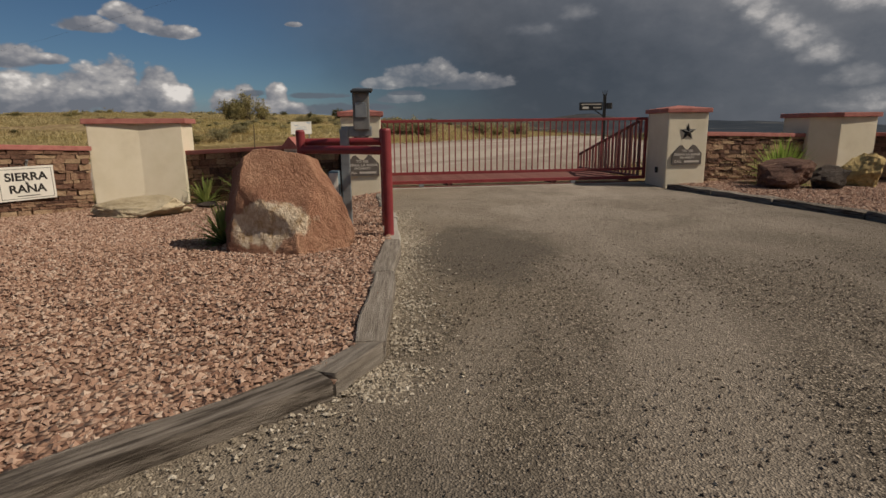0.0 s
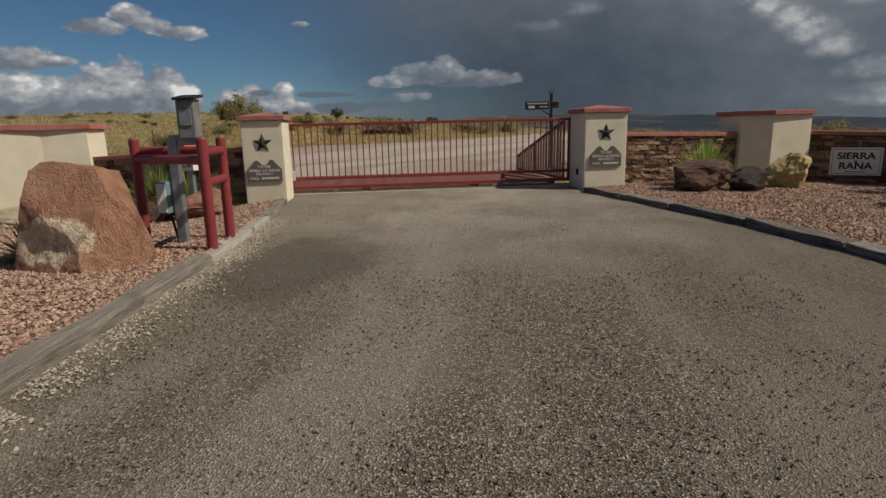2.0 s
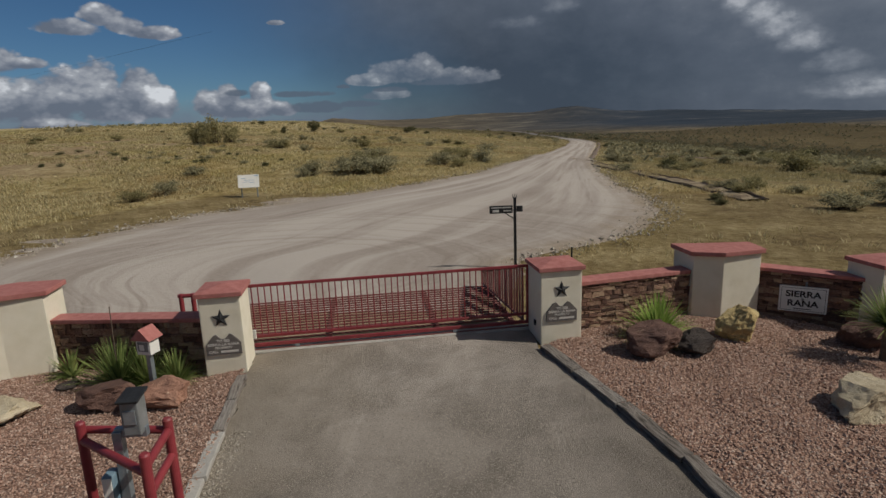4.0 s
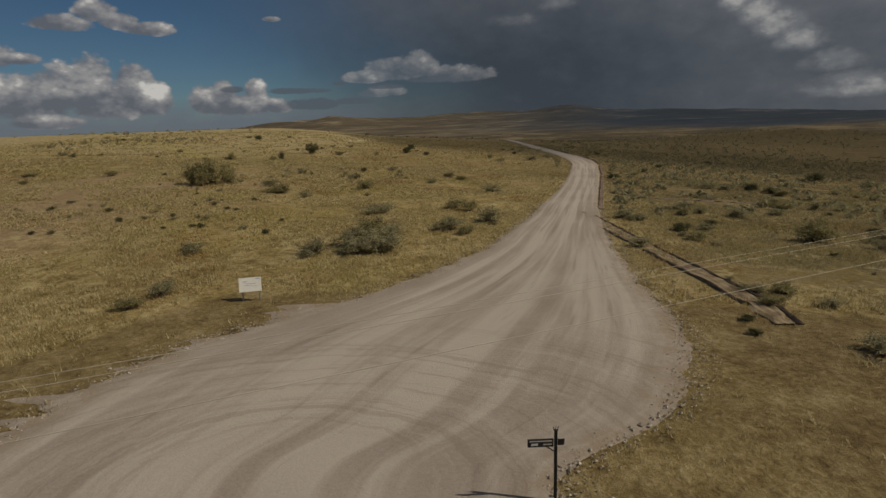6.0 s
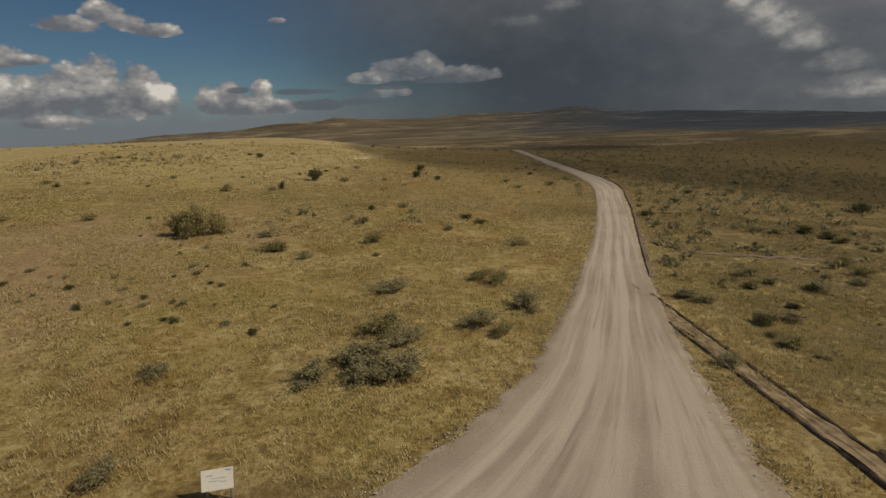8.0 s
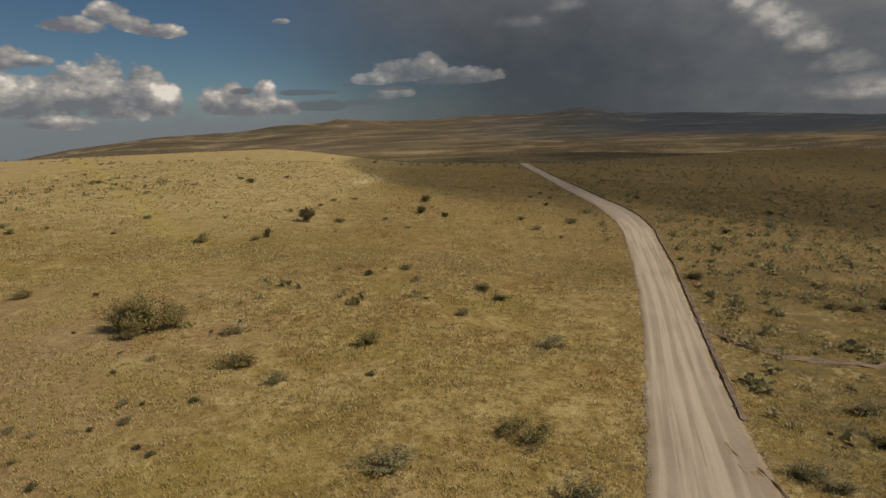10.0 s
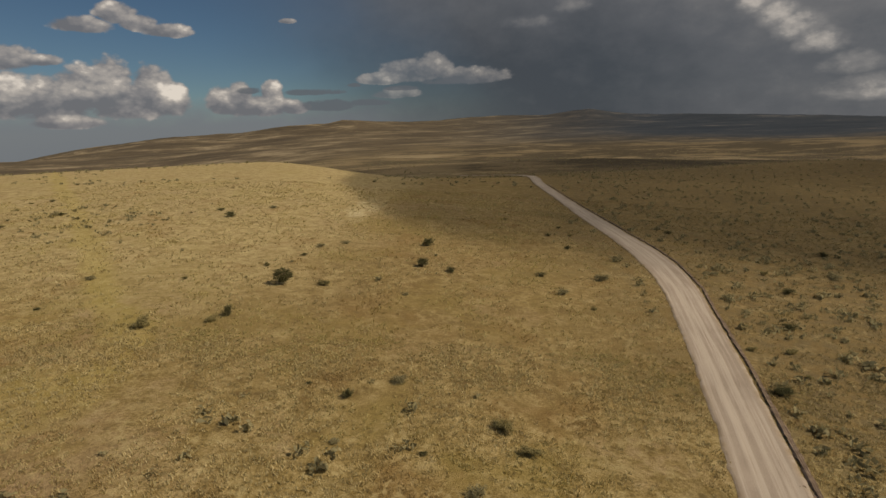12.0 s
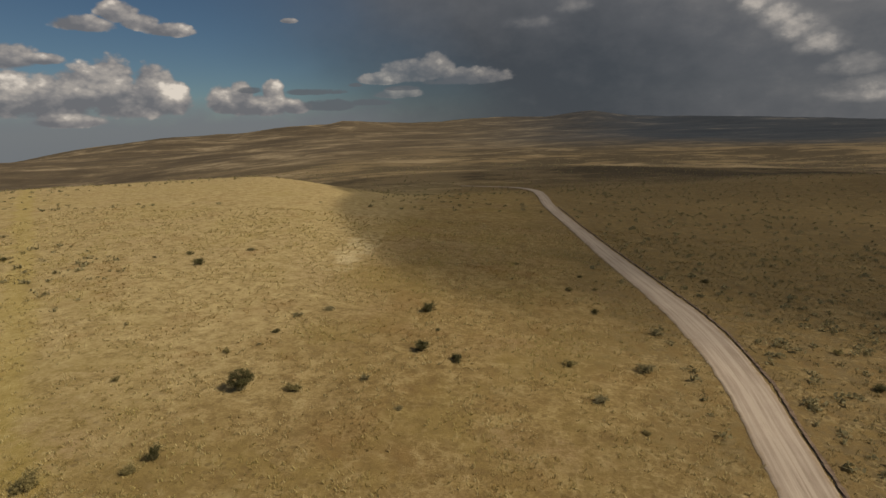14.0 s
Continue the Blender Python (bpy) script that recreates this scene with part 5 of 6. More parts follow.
def brochure_box():
    x, y = -2.05, 5.75
    t = thing("brochure_box", pose(x, y, land(x, y) + 0.05, 0, 0, -10), "small white brochure box with a red gabled roof on a post", "brochure box")
    part("post", box((0.075, 0.075, 0.75), (0, 0, 0.36), bevel=0.008), GALV, t)
    part("case", box((0.24, 0.2, 0.24), (0, 0, 0.82), bevel=0.008), WHITE, t)
    part("window", box((0.18, 0.008, 0.15), (0, -0.103, 0.83)), GREY_BOX, t, "dark glazed front")
    part("leaflet", box((0.08, 0.006, 0.09), (-0.02, -0.108, 0.82)), WHITE, t)
    bm = bmesh.new()
    pts = [(-0.17, -0.15, 0.94), (0.17, -0.15, 0.94), (0, -0.15, 1.12), (-0.17, 0.15, 0.94), (0.17, 0.15, 0.94), (0, 0.15, 1.12)]
    v = [bm.verts.new(p) for p in pts]
    for f in ((0, 1, 2), (3, 5, 4), (0, 2, 5, 3), (1, 4, 5, 2), (0, 3, 4, 1)):
        bm.faces.new([v[k] for k in f])
    part("roof", bm, CAP, t, "red gabled roof")


brochure_box()


# ---------------- boulders ----------------
def boulder(x, y, size, seed, mat, label, turn=0.0, sink=0.08, cuts=20, keep=0.6):
    rng = random.Random(seed)
    bm = bmesh.new()
    bmesh.ops.create_icosphere(bm, subdivisions=4, radius=1.0)
    planes = []
    for _ in range(cuts):
        n = Vector((rng.gauss(0, 1), rng.gauss(0, 1), rng.gauss(0, 0.7))).normalized()
        planes.append((n, rng.uniform(keep - 0.14, keep + 0.14)))
    off = Vector((seed * 3.1, seed * 1.7, 0))
    for v in bm.verts:
        for n, d in planes:
            e = v.co.dot(n) - d
            if e > 0:
                v.co -= n * e * 0.93
        v.co *= 1 + 0.16 * noise.noise(v.co * 2.4 + off) + 0.09 * noise.noise(v.co * 5.5 + off) + 0.05 * noise.noise(v.co * 12 + off) + 0.025 * noise.noise(v.co * 26 + off)
    lo = min(v.co.z for v in bm.verts)
    hi = max(v.co.z for v in bm.verts)
    for v in bm.verts:
        v.co = Vector((v.co.x * size[0] / 2 / keep, v.co.y * size[1] / 2 / keep, (v.co.z - lo) / (hi - lo) * size[2]))
    ob = new("boulder", mesh_of("boulder", bm, mat))
    ob.matrix_world = pose(x, y, land(x, y) + 0.07 - sink, 0, 0, turn)
    return tagged(ob, label, "boulder")


def big_boulder():
    """The large leaning sandstone block: broad foot, blunt top set back, one flat front face."""
    bm = bmesh.new()
    bmesh.ops.create_icosphere(bm, subdivisions=5, radius=1.0)
    planes = [(Vector((0.15, -0.86, 0.42)).normalized(), 0.62), (Vector((-0.93, -0.3, 0.1)).normalized(), 0.72), (Vector((0.8, -0.1, 0.55)).normalized(), 0.76),
              (Vector((-0.62, 0.0, 0.75)).normalized(), 0.86), (Vector((0, 0.9, 0.3)).normalized(), 0.7), (Vector((0.12, 0.1, 1)).normalized(), 0.68),
              (Vector((0.7, -0.65, -0.1)).normalized(), 0.74), (Vector((-0.35, -0.9, -0.15)).normalized(), 0.72), (Vector((0.9, 0.4, 0.1)).normalized(), 0.75)]
    for v in bm.verts:
        for n, d in planes:
            e = v.co.dot(n) - d
            if e > 0:
                v.co -= n * e * 0.96
        q = v.co
        v.co = q * (1 + 0.05 * noise.noise(q * 2.3) + 0.03 * noise.noise(q * 6.1) + 0.014 * noise.noise(q * 17))
        # a spalled hollow low on the front
        hollow = math.exp(-((q.x + 0.1) / 0.42) ** 2 - ((q.z + 0.32) / 0.17) ** 2) * (1 if q.y < -0.2 else 0)
        v.co.y += 0.12 * hollow
    lo, hi = min(v.co.z for v in bm.verts), max(v.co.z for v in bm.verts)
    xs = [v.co.x for v in bm.verts]
    ys = [v.co.y for v in bm.verts]
    for v in bm.verts:
        h = (v.co.z - lo) / (hi - lo)
        x = (v.co.x - min(xs)) / (max(xs) - min(xs)) * 1.5 - 0.75
        y = (v.co.y - min(ys)) / (max(ys) - min(ys)) * 1.15 - 0.55
        v.co = Vector((x * (1.05 - (0.5 if x > 0 else 0.24) * max(0.0, h - 0.12)) - 0.03 * h, y * (1.0 - 0.42 * h) + 0.14 * h, h * 0.99))
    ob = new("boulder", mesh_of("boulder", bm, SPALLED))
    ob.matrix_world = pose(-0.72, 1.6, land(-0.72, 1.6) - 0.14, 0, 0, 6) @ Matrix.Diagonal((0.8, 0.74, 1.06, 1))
    return tagged(ob, "large pink sandstone boulder with a pale spalled hollow", "boulder")


big_boulder()
boulder(-4.2, 5.0, (1.2, 0.7, 0.38), 2, PALE_ROCK, "flat pale limestone boulder on the crushed stone", 10)
boulder(-2.6, 5.45, (0.72, 0.6, 0.46), 3, BROWN_ROCK, "brown boulder in front of a yucca", 20)
boulder(-1.75, 5.35, (0.8, 0.6, 0.52), 4, PINK_ROCK, "tan and pink boulder beside the brochure box", -15)
boulder(5.85, 6.75, (0.86, 0.62, 0.58), 5, BROWN_ROCK, "dark reddish-brown boulder in front of a grass clump", 5)
boulder(6.5, 6.7, (0.55, 0.5, 0.46), 6, DARK_ROCK, "small dark basalt boulder", 30)
boulder(7.5, 7.45, (0.5, 0.42, 0.66), 7, YELLOW_ROCK, "upright yellow quartz boulder", 12, cuts=9)
boulder(9.4, 7.2, (0.75, 0.6, 0.5), 8, BROWN_ROCK, "rounded reddish-brown boulder near the end pillar", 40)
boulder(7.95, 4.85, (0.85, 0.7, 0.5), 9, PALE_ROCK, "tan boulder on the crushed stone", 25)
boulder(-3.7, 6.1, (0.3, 0.25, 0.12), 10, DARK_ROCK, "small dark rock by the stucco pier", 25, 0.03)


# ---------------- plants ----------------
def blade_mesh(count, length, width, seed, spread=1.0, droop=0.25, up=0.3):
    """A rosette of narrow tapering leaves."""
    rng = random.Random(seed)
    verts, faces = [], []
    for _ in range(count):
        a = rng.uniform(0, 2 * math.pi)
        lean = rng.uniform(0.05, 1.0) * spread
        l = length * rng.uniform(0.65, 1.1)
        d = Vector((math.cos(a) * math.sin(lean * 1.35), math.sin(a) * math.sin(lean * 1.35), math.cos(lean * 1.35)))
        side = Vector((-math.sin(a), math.cos(a), 0))
        base = len(verts)
        for k in range(4):
            s = k / 3
            c = d * l * s + Vector((0, 0, -droop * l * s * s * lean))
            w = width * (1 - s * 0.92) * 0.5
            verts += [tuple(c - side * w), tuple(c + side * w)]
        for k in range(3):
            b = base + 2 * k
            faces.append((b, b + 1, b + 3, b + 2))
    return verts, faces


def yucca(x, y, r, seed, label, count=150, stalk=False, trunk=0.0, leaf=None):
    t = thing("yucca", pose(x, y, land(x, y) + 0.06), label, "yucca")
    v, f = blade_mesh(int(count * 1.7), r, 0.042, seed)
    if trunk:
        v = [(a, b, c + trunk) for a, b, c in v]
        part("trunk", tube((0, 0, -0.1), (0, 0, trunk), 0.09, 12, r2=0.07), BARK, t, "shaggy brown trunk")
    part("leaves", raw_mesh("leaves", v, f, leaf or YUCCA_LEAF), None, t)
    if stalk:
        part("stalk", tube((0, 0, 0.1), (0.03, 0.02, 1.35), 0.012, 8, r2=0.006), BARK, t, "thin dry flower stalk")


yucca(-2.85, 6.1, 0.85, 21, "spiky green yucca in front of the stone wall", 190, True)
yucca(-2.4, 6.15, 0.75, 22, "spiky dark green yucca behind the boulders", 170)
yucca(-1.85, 6.05, 0.62, 23, "small yellow-green yucca near the gate pillar", 130)
yucca(-3.95, 6.5, 0.55, 24, "sparse grey-green yucca at the pier foot", 60)
yucca(6.1, 7.4, 0.82, 25, "bright green grass clump behind a boulder", 300, leaf=GREEN_LEAF)
yucca(9.35, 6.55, 0.75, 26, "tall yucca with a short trunk by the end pillar", 200, False, 0.55)
yucca(-1.38, 1.8, 0.4, 27, "small dark green yucca beside the large boulder", 110)


def shrub_meshes(seed, leaf, twigs=60, leaves=2400, flat=0.62, open_=0.25):
    """Twigs and leaf clumps of one shrub about a metre across: many forking stems, uneven outline, gaps."""
    rng = random.Random(seed)
    sv, sf, lv, lf = [], [], [], []
    tips = []
    lobes = [(rng.uniform(-0.26, 0.26), rng.uniform(-0.26, 0.26), rng.uniform(0.24, 0.5), rng.uniform(0.16, 0.3)) for _ in range(9)]
    for k in range(twigs):
        lx, ly, lz, lr = rng.choice(lobes)
        tip = Vector((lx + rng.gauss(0, lr * 0.6), ly + rng.gauss(0, lr * 0.6), max(0.08, (lz + rng.gauss(0, lr * 0.45))))) 
        base = Vector((rng.gauss(0, 0.05), rng.gauss(0, 0.05), -0.05))
        mid = base.lerp(tip, 0.5) + Vector((rng.gauss(0, 0.04), rng.gauss(0, 0.04), rng.uniform(0, 0.05)))
        for p, q, w in ((base, mid, 0.010), (mid, tip, 0.006)):
            d = (q - p).normalized()
            s = d.cross(Vector((0.3, 0.5, 0.8))).normalized() * w
            u = d.cross(s).normalized() * w
            b = len(sv)
            sv += [tuple(p + s), tuple(p - s * 0.5 + u), tuple(p - s * 0.5 - u), tuple(q)]
            sf += [(b, b + 1, b + 3), (b + 1, b + 2, b + 3), (b + 2, b, b + 3)]
        tips += [tip, mid.lerp(tip, 0.6)]
    for _ in range(leaves):
        c = rng.choice(tips) + Vector((rng.gauss(0, 0.055), rng.gauss(0, 0.055), rng.gauss(0, 0.045)))
        if c.z < 0.02:
            c.z = 0.02 + rng.random() * 0.05
        a = Vector((rng.gauss(0, 1), rng.gauss(0, 1), rng.gauss(0, 1))).normalized() * rng.uniform(0.018, 0.036)
        b = a.cross(Vector((rng.gauss(0, 1), rng.gauss(0, 1), rng.gauss(0, 1)))).normalized() * rng.uniform(0.01, 0.02)
        n = len(lv)
        lv += [tuple(c - a), tuple(c + b), tuple(c + a), tuple(c - b)]
        lf.append((n, n + 1, n + 2, n + 3))
    return raw_mesh("branching", sv, sf, BARK), raw_mesh("foliage", lv, lf, leaf)


SHRUBS = {}
for kind, leaf, count in (("grey", SHRUB_LEAF, 6), ("olive", BRIGHT_LEAF, 5), ("dark", DARK_LEAF, 3)):
    SHRUBS[kind] = [shrub_meshes(100 + 7 * k + len(kind), leaf, leaves=3000 if kind == "dark" else 2400) for k in range(count)]
SHRUB_COUNT = [0]


def shrub(x, y, w, h, kind, label, name="shrub", category="shrub", group=""):
    k = SHRUB_COUNT[0]
    SHRUB_COUNT[0] += 1
    stems, leaves = SHRUBS[kind][k % len(SHRUBS[kind])]
    wide = 0.8 + 0.06 * (k * 5 % 8)
    t = thing(name, pose(x, y, land(x, y) - 0.02, 0, 0, (k * 67) % 360) @ Matrix.Diagonal((w * wide, w / wide, h * 1.25, 1)), label, category, group)
    part("branching", stems, None, t)
    part("foliage", leaves, None, t)
    return t


GREY, OLIVE, DARK = "grey-green desert shrub in dry grass", "olive desert shrub with open twigs in dry grass", "dark green shrub in dry grass"
PLACES = [
    # by the board and along the west verge
    (-5.9, 38.2, 3.9, 1.5, "grey"), (-4.0, 37.4, 3.4, 1.4, "grey"), (-8.2, 36.4, 2.8, 1.2, "grey"), (-5.0, 36.6, 3.0, 1.2, "grey"), (-5.3, 43.0, 3.4, 1.4, "olive"), (-4.0, 41.5, 2.6, 1.2, "grey"),
    (0.4, 44.3, 2.6, 1.3, "grey"), (1.8, 43.2, 2.0, 0.9, "olive"), (3.7, 48.5, 3.2, 1.5, "grey"), (2.0, 54.2, 2.4, 1.3, "olive"), (0.4, 55.0, 2.0, 1.0, "olive"),
    (-6.3, 51.0, 2.8, 1.2, "grey"), (-10.3, 67.0, 2.4, 1.4, "olive"), (-3.0, 75.0, 1.6, 0.8, "grey"), (4.6, 68.6, 2.6, 1.1, "grey"), (-14.2, 87.0, 1.2, 0.8, "dark"),
    (-14.0, 28.2, 1.7, 0.95, "grey"), (-14.7, 26.2, 1.5, 0.8, "olive"), (-16.4, 36.7, 1.8, 0.85, "grey"), (-19.0, 62.0, 3.0, 1.2, "olive"), (-15.5, 60.0, 1.8, 0.9, "grey"),
    (-12.5, 131.0, 2.2, 1.8, "dark"), (-13.2, 146.5, 2.4, 1.9, "dark"), (-32.5, 104.5, 1.4, 1.6, "dark"), (-40.0, 99.5, 2.6, 1.6, "olive"), (-58.5, 164.5, 2.4, 1.6, "dark"),
    (-33.5, 102.5, 1.5, 0.9, "olive"), (-25.0, 118.0, 2.0, 1.0, "olive"), (8.7, 121.0, 2.0, 0.9, "grey"), (-30.5, 69.0, 1.7, 0.9, "dark"), (-22.0, 68.0, 2.0, 0.9, "grey"),
    # east side
    (28.0, 43.8, 3.6, 2.4, "olive"), (33.5, 44.5, 2.6, 1.2, "grey"), (31.0, 41.0, 1.8, 1.0, "grey"), (43.0, 85.6, 2.6, 1.5, "dark"), (36.4, 84.3, 2.2, 1.1, "grey"),
    (70.4, 117.5, 4.2, 2.4, "dark"), (44.4, 131.0, 2.2, 1.1, "dark"), (24.0, 60.0, 2.4, 1.1, "grey"), (22.5, 56.0, 2.0, 0.9, "olive"), (28.0, 56.5, 2.6, 1.1, "grey"),
    (19.0, 43.0, 2.0, 1.0, "olive"), (21.5, 48.0, 1.8, 0.8, "grey"), (35.0, 62.0, 2.6, 1.5, "olive"), (41.0, 66.0, 2.2, 1.2, "grey"), (46.0, 58.0, 3.0, 1.4, "grey"),
]
for x, y, w, h, kind in PLACES:
    shrub(x, y, w, h, kind, {"grey": GREY, "olive": OLIVE, "dark": DARK}[kind])

# tall open cholla-like clump and the round juniper on the west hill
for dx, dy, s in ((0, 0, 3.2), (-2.3, 0.4, 2.4), (1.6, 1.2, 2.2), (-0.6, -1.5, 1.6)):
    shrub(-29.0 + dx, 67.5 + dy, s * 1.1, s * 1.35, "olive", "tall open thorny bush in a clump on the hillside", "thorn_bush", "bush", "thorn bushes on the hillside")


def juniper(x, y, w, h):
    rng = random.Random(77)
    t = thing("juniper_tree", pose(x, y, land(x, y) - 0.05), "dense round dark green juniper tree on the grassy hill", "tree")
    bm = tube((0, 0, 0), (0.05, 0, h * 0.45), 0.14, 10, r2=0.07)
    for k in range(7):
        a = k * 0.9
        tube((0.02, 0, h * (0.15 + 0.04 * k)), (math.cos(a) * w * 0.33, math.sin(a) * w * 0.33, h * (0.45 + 0.05 * k)), 0.05, 6, bm=bm, r2=0.015)
    part("trunk", bm, BARK, t)
    lv, lf = [], []
    clumps = []
    for _ in range(70):
        d = Vector((rng.gauss(0, 1), rng.gauss(0, 1), rng.gauss(0, 1))).normalized() * rng.uniform(0.55, 1.0)
        clumps.append((Vector((d.x * w * 0.42, d.y * w * 0.42, h * 0.53 + d.z * h * 0.4)), rng.uniform(0.18, 0.34)))
    for c, r in clumps:
        for _ in range(130):
            p = c + Vector((rng.gauss(0, 1), rng.gauss(0, 1), rng.gauss(0, 0.8))) * r * 0.55
            a = Vector((rng.gauss(0, 1), rng.gauss(0, 1), rng.gauss(0, 1))).normalized() * rng.uniform(0.03, 0.07)
            b = a.cross(Vector((rng.gauss(0, 1), rng.gauss(0, 1), rng.gauss(0, 1)))).normalized() * 0.03
            n = len(lv)
            lv += [tuple(p - a), tuple(p + b), tuple(p + a), tuple(p - b)]
            lf.append((n, n + 1, n + 2, n + 3))
    part("crown", raw_mesh("crown", lv, lf, DARK_LEAF), None, t)


juniper(-30.4, 117.6, 2.9, 2.5)


def off_road(x, y, gap=0.6):
    if y < 10.5:
        return abs(x - 1.6) > 11
    a, b = road_edges(min(y, 510))
    return x < a - gap or x > b + gap


# smaller shrubs strewn over the range: the nearer ones single, the far ones as one growth
rng = random.Random(42)
made = 0
while made < 190:
    y = 16 + 190 * rng.random() ** 1.3
    x = rng.uniform(-1, 1) * (18 + y * 0.75) + 0.1 * y
    if not off_road(x, y, 1.5) or (x < -3 and y < 36 and x > -16):
        continue
    if noise.noise(Vector((x / 38, y / 38, 4))) < (-0.05 if x > 20 else 0.02):
        continue
    if -30 < x < road_edges(y)[0] and rng.random() < 0.6:
        continue
    s = 0.35 + 1.35 * rng.random() ** 1.6 * (1.25 if x > 15 else 1.0)
    kind = rng.choice(("grey", "grey", "olive", "dark"))
    shrub(x, y, s * 1.3, s * 0.62, kind, {"grey": "small grey-green shrub on the range", "olive": "small olive shrub on the range", "dark": "small dark shrub on the range"}[kind], group="range shrubs")
    made += 1

# low dark tufts on the stony ground of the west hill
for _ in range(42):
    x, y, w = rng.gauss(-24, 7), rng.gauss(52, 8), rng.uniform(0.45, 1.0)
    if off_road(x, y, 3.0):
        shrub(x, y, w, w * 0.5, rng.choice(("dark", "grey")), "low dark tuft on thin stony soil", "tuft", "tuft", "tufts on the stony hill")


def far_growth(name, count, seed, label):
    """Distant scrub: many low tufts of leaves as one growth."""
    rng = np.random.default_rng(seed)
    v, f = [], []
    n = 0
    while n < count:
        d = 60 + 900 * rng.random() ** 1.6
        a = rng.uniform(-0.78, 0.72)
        x, y = d * math.sin(a), d * math.cos(a)
        if not off_road(x, y, 2.0):
            continue
        if noise.noise(Vector((x / 60, y / 60, 9))) + (0.42 if x > 10 + y * 0.08 else -0.1 if d > 250 else -0.62) + (0.25 if d > 330 else 0) < rng.uniform(-0.2, 0.35):
            continue
        z, s = land(x, y), rng.uniform(0.35, 1.05)
        for _ in range(22):
            c = np.array([x, y, z]) + rng.normal(0, 1, 3) * np.array([s * 0.42, s * 0.42, s * 0.2]) + np.array([0, 0, s * 0.38])
            p = rng.normal(0, 1, (2, 3)) * s * 0.16
            b = len(v)
            v += [tuple(c - p[0]), tuple(c + p[1]), tuple(c + p[0]), tuple(c - p[1])]
            f.append((b, b + 1, b + 2, b + 3))
        n += 1
    tagged(new(name, raw_mesh(name, v, f, SHRUB_LEAF)), label, "scrub", kind="stuff")


far_growth("range_scrub", 6500, 8, "scattered dark scrub over the far range")


def grass(name, count, x0, x1, y0, y1, seed, label, blades=7, tall=0.5):
    rng = np.random.default_rng(seed)
    pts = []
    while len(pts) < count:
        x, y = rng.uniform(x0, x1), y0 + (y1 - y0) * rng.random() ** 1.5
        if abs(x - 0.12 * y) > 16 + y * 0.85 or not off_road(x, y, 0.15):
            continue
        bare = (y < 28.5 and x > -30 + 0.68 * y and x < 2) or (y < 31.5 - 0.3 * x and 2 < x < 30)
        if bare and rng.random() < 0.93:
            continue
        if noise.noise(Vector((x / 7, y / 7, 2))) < rng.uniform(-0.45, 0.25):
            continue
        pts.append((x, y, land(x, y)))
    pts = np.array(pts)
    n = len(pts)
    a = rng.uniform(0, 2 * np.pi, (n, blades))
    lean = rng.uniform(0.2, 1.0, (n, blades))
    h = tall * rng.uniform(0.5, 1.2, (n, 1)) * rng.uniform(0.6, 1.1, (n, blades))
    root = pts[:, None] + np.stack([rng.normal(0, 0.14, (n, blades)), rng.normal(0, 0.14, (n, blades)), np.full((n, blades), -0.03)], -1)
    tip = root + np.stack([np.cos(a) * lean * h, np.sin(a) * lean * h, h], -1)
    side = np.stack([-np.sin(a), np.cos(a), 0 * a], -1) * (0.010 + 0.0005 * pts[:, 1])[:, None, None]
    verts = np.stack([root - side, root + side, tip], 2).reshape(-1, 3)
    faces = np.arange(len(verts)).reshape(-1, 3)
    tagged(new(name, raw_mesh(name, verts.tolist(), faces.tolist(), STRAW)), label, "grass", kind="stuff")


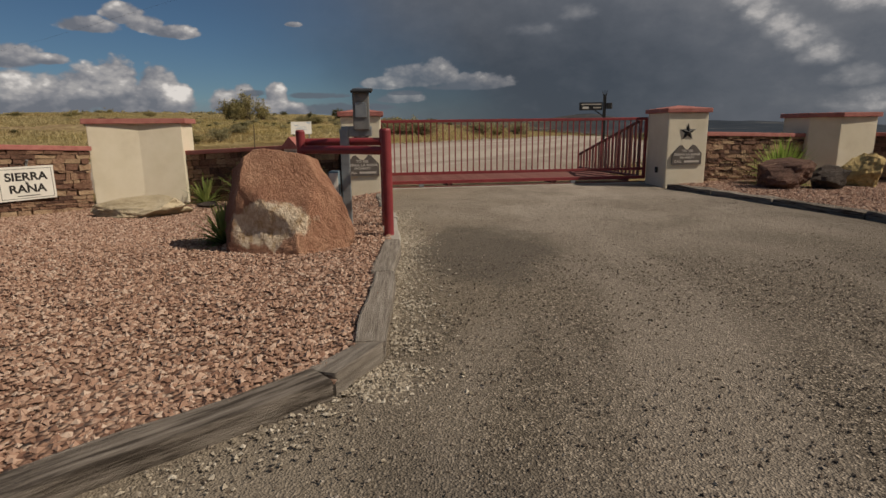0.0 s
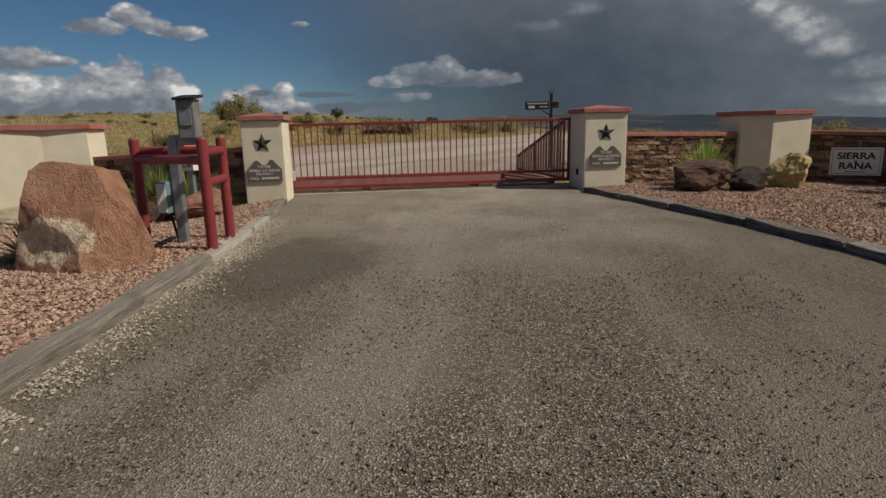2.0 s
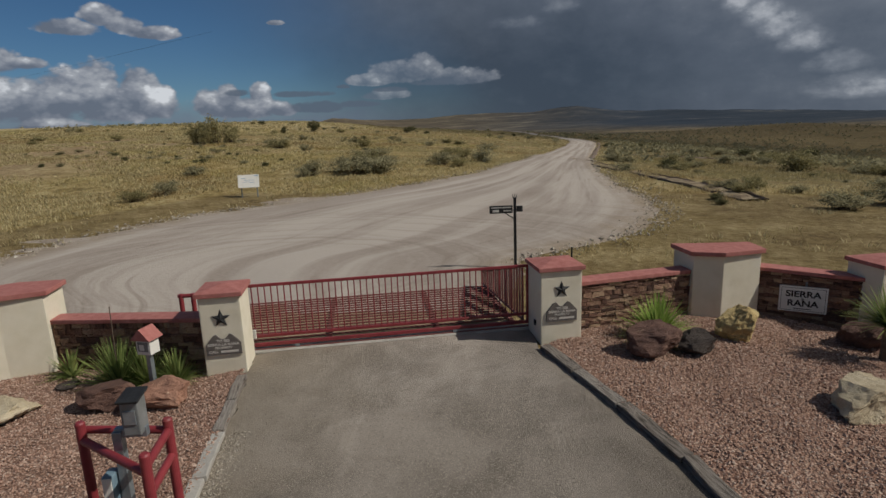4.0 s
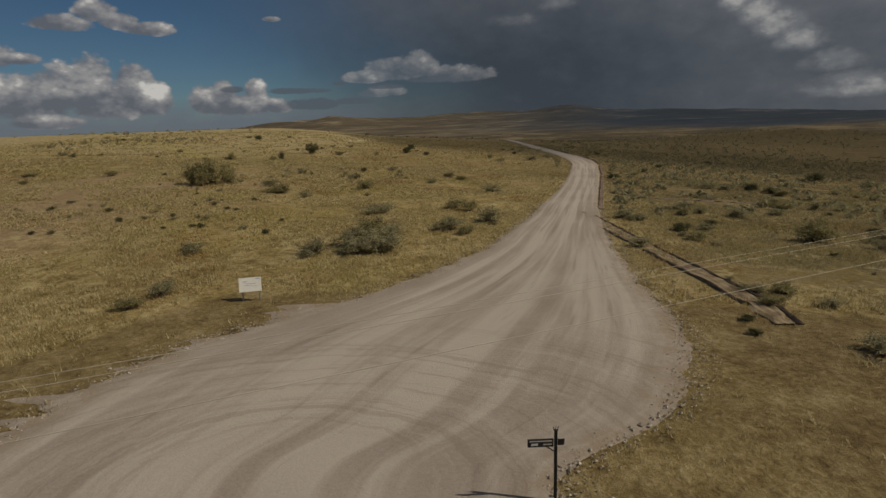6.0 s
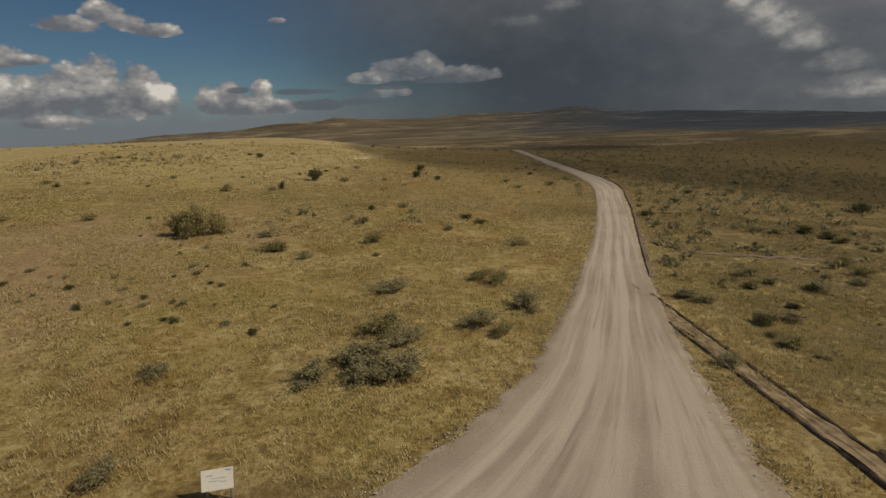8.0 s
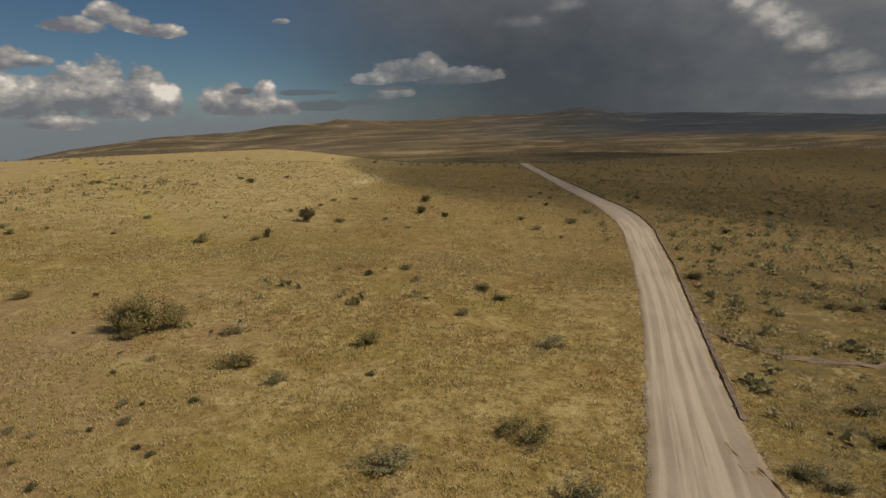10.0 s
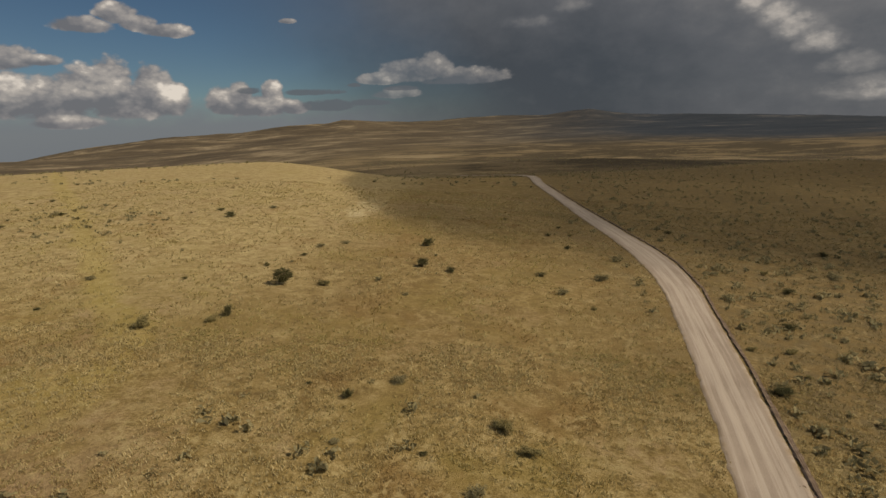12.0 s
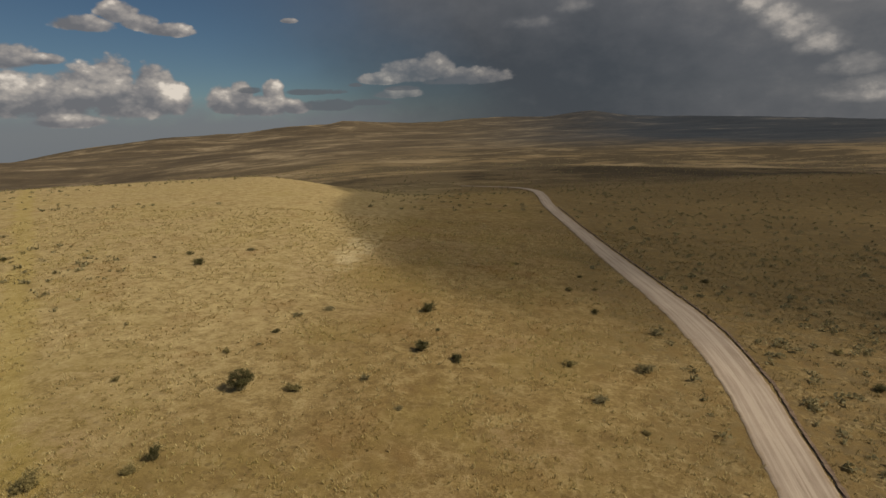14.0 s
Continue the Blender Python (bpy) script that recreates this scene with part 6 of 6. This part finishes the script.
grass("dry_grass", 42000, -75, 95, 14, 100, 31, "straw-coloured dry bunch grass", 9, 0.22)
grass("dry_grass", 26000, -130, 150, 90, 230, 32, "straw-coloured dry bunch grass on the slopes", 5, 0.34)


# ---------------- information board ----------------
def info_board():
    x, y = -9.05, 27.55
    t = thing("map_board", pose(x, y, land(x, y), 0, 0, 16), "white map board on two legs at the road edge", "notice board")
    part("panel", box((1.08, 0.03, 0.72), (0, 0, 0.85), (-24, 0, 0), bevel=0.006), WHITE, t)
    for dx in (-0.4, 0.4):
        part("leg", box((0.06, 0.06, 0.95), (dx, 0.05, 0.35), bevel=0.006), GALV, t)
    for cx, cz, w, h in ((0.05, 0.9, 0.5, 0.02), (-0.1, 0.82, 0.35, 0.02), (0.2, 0.78, 0.25, 0.02), (-0.25, 1.0, 0.2, 0.03), (0.38, 1.12, 0.2, 0.05)):
        part("print_bar", box((w, 0.004, h), (cx, -0.02 + (cz - 0.85) * 0.445, cz), (-24, 0, 0)), BLUE_INK, t)


info_board()


# ---------------- overhead lines ----------------
def wire(p0, p1, sag, r, mat, label):
    p0, p1 = Vector(p0), Vector(p1)
    n = 40
    pts = [p0.lerp(p1, k / n) - Vector((0, 0, sag * 4 * (k / n) * (1 - k / n))) for k in range(n + 1)]
    verts, faces = [], []
    d = (p1 - p0).normalized()
    s = d.cross(Vector((0, 0, 1))).normalized()
    u = s.cross(d)
    for p in pts:
        verts += [tuple(p + (s * math.cos(a) + u * math.sin(a)) * r) for a in (0.3, 1.87, 3.44, 5.01)]
    for k in range(n):
        for j in range(4):
            a, b = 4 * k + j, 4 * k + (j + 1) % 4
            faces.append((a, b, b + 4, a + 4))
    tagged(new("overhead_wire", raw_mesh("overhead_wire", verts, faces, mat)), label, "cable", "overhead wires")


for x, y, z in ((5.0, 7.75, 7.6), (5.0, 7.5, 7.6), (4.9, 6.6, 7.55)):
    wire((x - 36, y - 18.4, z), (x + 44, y + 22.5, z), 0.6, 0.003, WIRE, "thin bright overhead power wire")
wire((-82, 70.5, 8.6), (-8, 22.8, 8.0), 0.5, 0.004, BLACK, "dark overhead cable over the range")
